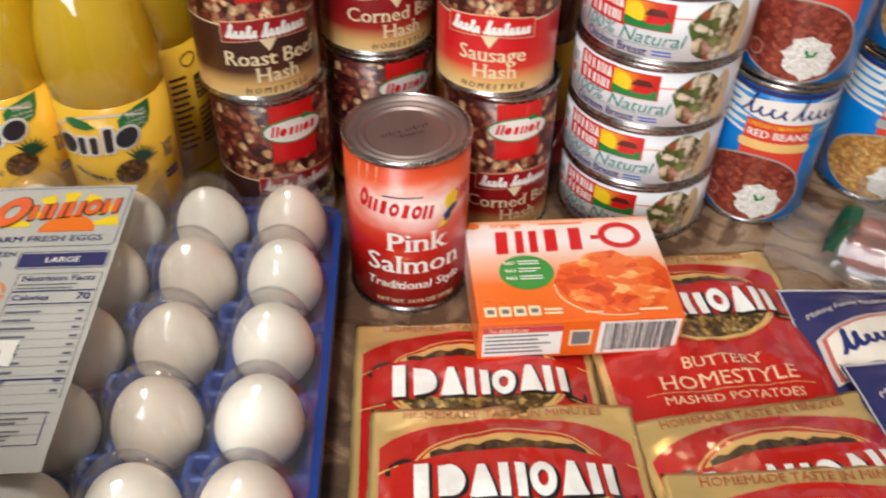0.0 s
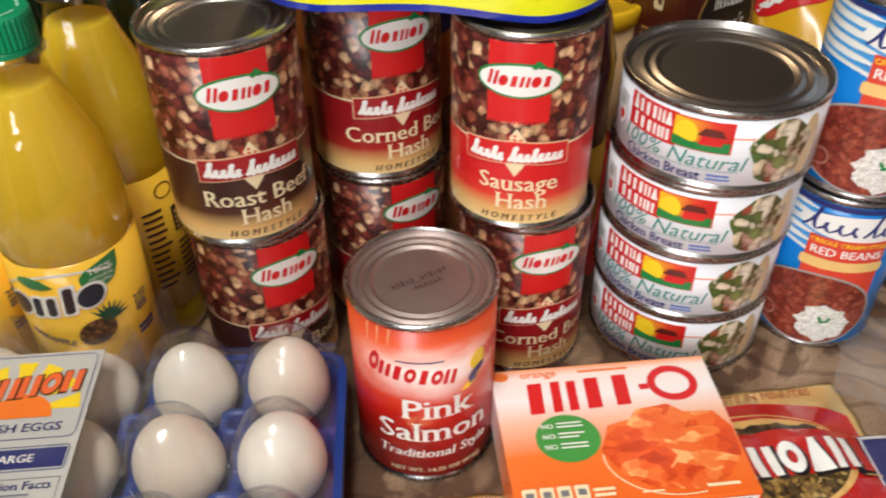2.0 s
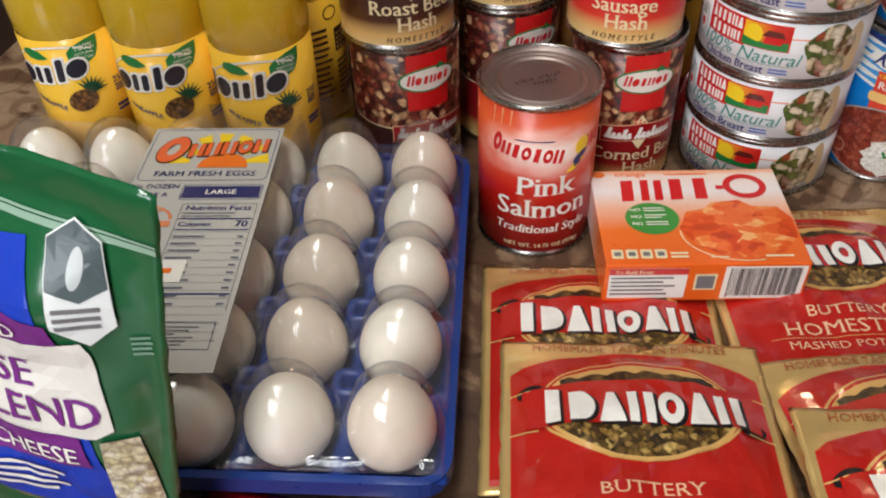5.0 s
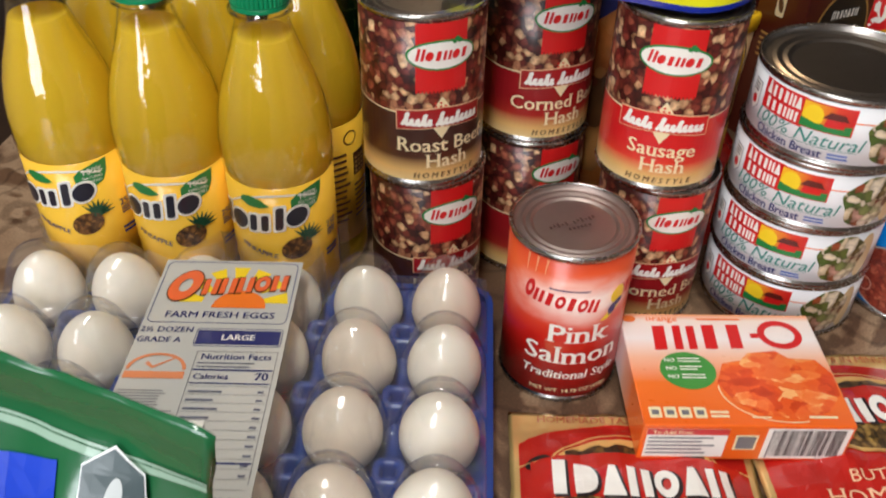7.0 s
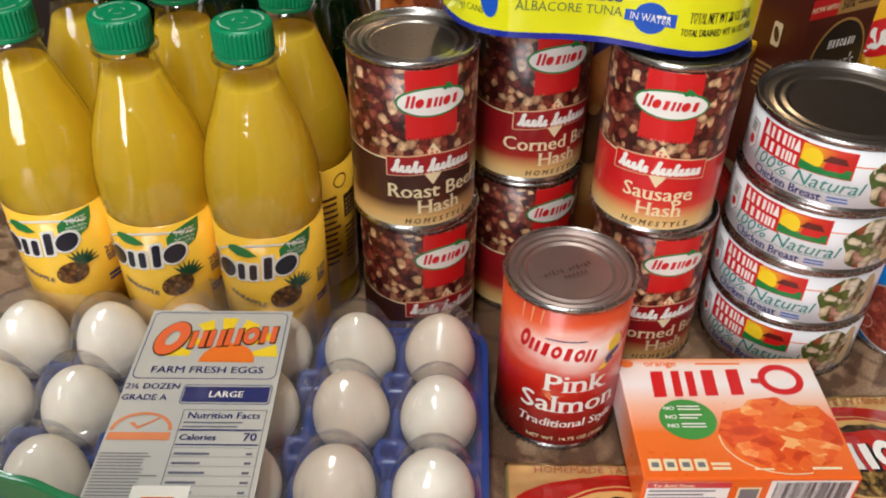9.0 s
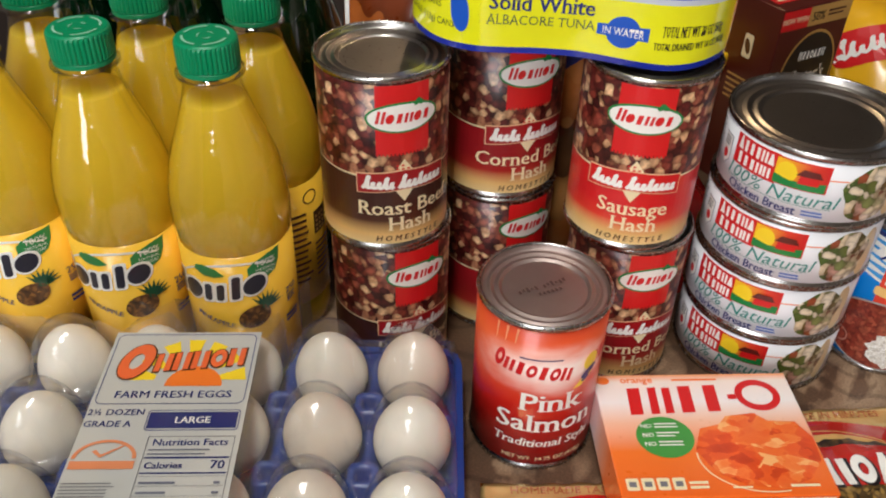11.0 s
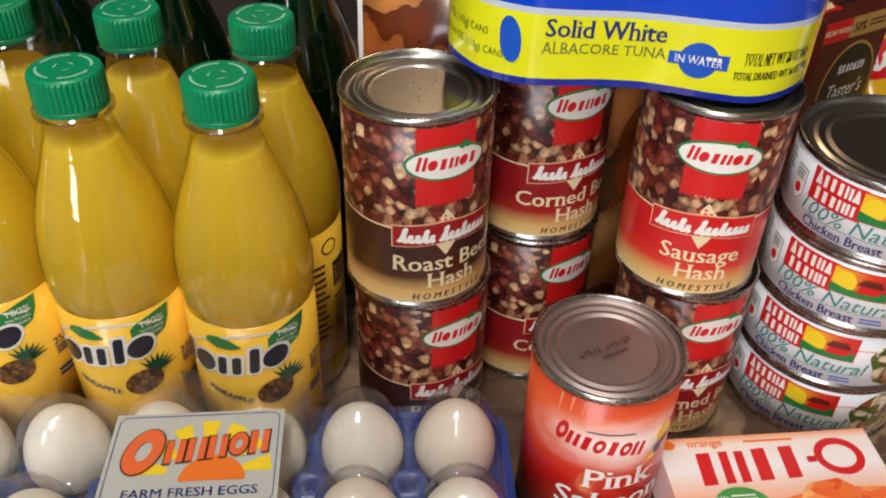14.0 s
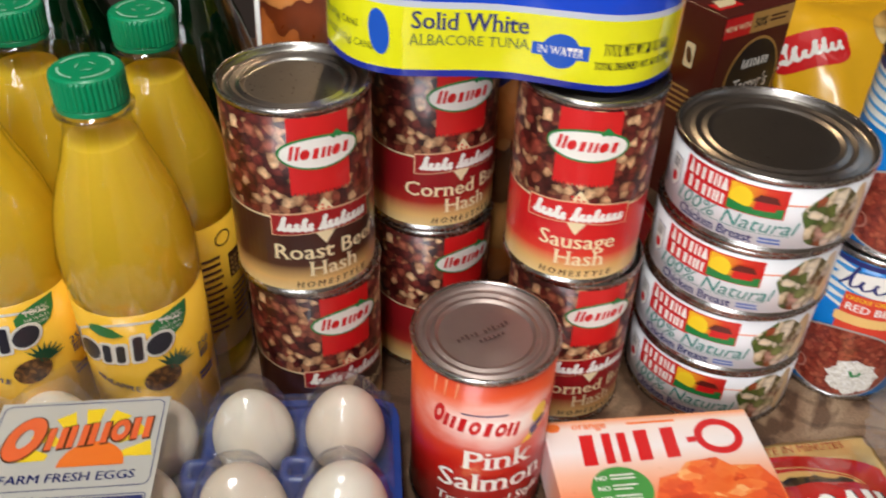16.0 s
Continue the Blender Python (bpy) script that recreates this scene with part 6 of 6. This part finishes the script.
syrup = thing("sauce_bottle", pose(0.070, 0.600, 0), "dark reddish brown sauce bottle behind the tins", "bottle")
part("bottle", lathe([(0, 0.001), (0.026, 0), (0.029, 0.004), (0.029, 0.120), (0.030, 0.150), (0.024, 0.178), (0.014, 0.196), (0.0125, 0.212), (0, 0.212)], 40), mat("dark_sauce", srgb(76, 24, 18), 0.15, vary=0.15, coat=0.6), syrup)
part("label", lathe([(0.0293, 0.03), (0.0296, 0.0302), (0.0296, 0.095), (0.0293, 0.0952)], 40), mat("gold_label", srgb(190, 140, 40), 0.4, vary=0.15), syrup)
part("cap", lathe([(0.014, 0.205), (0.0145, 0.206), (0.0145, 0.224), (0.013, 0.226), (0, 0.226)], 32), mat("red_cap", srgb(150, 20, 20), 0.4), syrup)
redbag, rmp = pouch("candy_bag", pose(0.102, 0.628, 0.016, 20, 0, 25), 0.09, 0.12, 0.025, "crinkled red foil bag behind the tins", "food bag", foil("red_candy_foil", srgb(150, 22, 24), 0.2), 41, step=0.005)

SNACK = food("corn_snack_picture", [(0, srgb(190, 96, 30)), (0.5, srgb(226, 138, 56)), (1, srgb(244, 186, 104))], 0.012)
DEEPBLUE = foil("blue_snack_canister", srgb(20, 44, 138), 0.25, 0.0, 0.5)
can = thing("snack_canister", pose(0.468, 0.640, 0), "tall blue canister printed with orange snack pieces", "canister")
part("canister_body", lathe([(0, 0.001), (0.054, 0), (0.056, 0.003), (0.056, 0.215), (0.053, 0.222), (0, 0.222)], 64), DEEPBLUE, can)
part("lid", lathe([(0.0575, 0.216), (0.058, 0.217), (0.058, 0.229), (0.056, 0.231), (0, 0.231)], 64), WHITE, can, "white plastic lid")
rn = random.Random(5)
print_on(can, round_can(0.056, -28), 0.004, [
    ("white_oval", oval(0.002, 0.135, 0.034, 0.050), ink("oval_pale", 214, 226, 244), 1), ("red_crest", rect(-0.018, 0.150, 0.018, 0.172, 0.004), RED, 2), ("lettering", words("PEANUT", 0.0135, 0.0, 0.128, 0.02), NAVY, 2)] +
    [("snack_picture", oval(-0.040 + 0.016 * (k % 6), 0.062 + 0.018 * (k // 6) + rn.uniform(-.006, .006), 0.0105, 0.0052, rn.uniform(0, 180)), SNACK, 3 + k % 3) for k in range(18)] +
    [("small_print", bars(-0.030, 0.026, 0.012, 0.036, 2, 4, 0.5), ink("pale_print", 190, 200, 230), 2)])

# ---- things at the front ----
GREENBAG = foil("green_cheese_bag", srgb(26, 96, 56), 0.20, 0.0, 0.9)
CWD, CLN = 0.190, 0.224
chm = pose(-0.1265, 0.168, 0.221, 84, 0, -9) @ pose(0, 0, 0, 0, 0, -8.5) @ Matrix.Translation((-CWD / 2, -CLN / 2, 0))
cheese, cmp_ = pouch("cheese_bag", chm, CWD, CLN, 0.016, "green and blue zip bag of shredded cheese standing up", "cheese bag", GREENBAG, 51, seam=0.02, step=0.004)
SHRED = food("shredded_cheese_picture", [(0, srgb(220, 208, 160)), (0.5, srgb(240, 232, 196)), (1, srgb(250, 246, 226))], 0.004)


def bag_at(*pts):
    """Points given from the bag's upper right corner, leftwards and down."""
    return poly([(CWD / 2 - r, CLN / 2 - d) for r, d in pts][::-1])


bx, by = CWD / 2, CLN / 2
print_on(cheese, cmp_, 0.006, [
    ("zip_line", joined([rect(-bx + 0.002, by - 0.0265, bx - 0.002, by - 0.0240), rect(-bx + 0.002, by - 0.0235, bx - 0.002, by - 0.0225)]), ink("zip_pale", 150, 180, 160, 0.2, 0.5), 1)], both=True)
CA, SA = math.cos(radians(7)), math.sin(radians(7))


def lifted(u, v, h):
    """The print runs a little askew on the bag."""
    du, dv = u - (bx - 0.025), v - (by - 0.120)
    return cmp_(bx - 0.025 + du * CA - dv * SA, by - 0.0905 + du * SA + dv * CA, h)


print_on(cheese, lifted, 0.006, [
    ("blue_field", bag_at((0.186, 0.074), (0.042, 0.058), (0.038, 0.100), (0.030, 0.204), (0.186, 0.204)), ink("cheese_blue", 22, 62, 190), 1),
    ("purple_band", bag_at((0.186, 0.084), (0.060, 0.084), (0.036, 0.090), (0.034, 0.106), (0.186, 0.106)), PURPLE, 2),
    ("white_field", bag_at((0.186, 0.100), (0.038, 0.100), (0.026, 0.098), (0.024, 0.104), (0.024, 0.146), (0.031, 0.150), (0.186, 0.152)), WHITE, 3),
    ("lower_purple", bag_at((0.186, 0.150), (0.038, 0.150), (0.036, 0.168), (0.186, 0.170)), PURPLE, 4),
    ("lettering_shredded", words("FINELY SHREDDED", 0.0100, bx - 0.048, by - 0.0975, 0.015, align="RIGHT"), WHITE, 5),
    ("lettering", joined([words("CHEESE", 0.0185, bx - 0.050, by - 0.1235, 0.012, align="RIGHT"), words("ITALIAN BLEND", 0.0215, bx - 0.026, by - 0.1430, 0.012, align="RIGHT", wide=0.9)]), PURPLE, 5),
    ("lettering_natural", words("NATURAL CHEESE", 0.0125, bx - 0.040, by - 0.1650, 0.015, align="RIGHT"), WHITE, 6),
    ("lettering_made", bars(bx - 0.120, by - 0.194, bx - 0.042, by - 0.174, 4, 3, 0.45), WHITE, 5),
    ("seal", bag_at((0.033, 0.056), (0.023, 0.049), (0.013, 0.056), (0.012, 0.090), (0.022, 0.0985), (0.033, 0.090)), ink("seal_silver", 240, 243, 242, 0.2, 0.5), 6),
    ("seal_dark", bag_at((0.0326, 0.0563), (0.023, 0.0498), (0.0134, 0.0563), (0.0128, 0.074), (0.022, 0.079), (0.0325, 0.074)), ink("seal_slate", 74, 88, 92), 7),
    ("seal_print", bars(bx - 0.031, by - 0.091, bx - 0.015, by - 0.080, 3, 5, 0.5), GREY, 7),
    ("seal_figure", joined([oval(bx - 0.0225, by - 0.066, 0.0026, 0.008, -10)]), ink("seal_pale", 200, 206, 206), 8),
    ("side_print", bars(bx - 0.010, by - 0.106, bx - 0.001, by - 0.096, 4, 4, 0.5), ink("zip_pale_print", 120, 160, 136), 2),
    ("shred_picture", bag_at((0.030, 0.152), (0.016, 0.150), (0.014, 0.204), (0.034, 0.204)), SHRED, 4)], both=True)

REDBAG = foil("red_snack_bag", srgb(150, 18, 26), 0.25, 0.0, 0.5)
rb_, rbm = pouch("red_food_bag", pose(-0.075, 0.105, 0.002, 0, 0, -6), 0.20, 0.16, 0.014, "dark red bag with black and white print on the cloth", "food bag", REDBAG, 61, step=0.005)
print_on(rb_, rbm, 0.006, [("black_field", poly([(-0.02, 0.045), (0.03, 0.040), (0.06, 0.072), (0.0, 0.076)]), BLACK, 1), ("white_print", bars(0.010, 0.058, 0.090, 0.072, 3, 2, 0.5), ink("print_pale", 210, 190, 190), 2)], both=True)
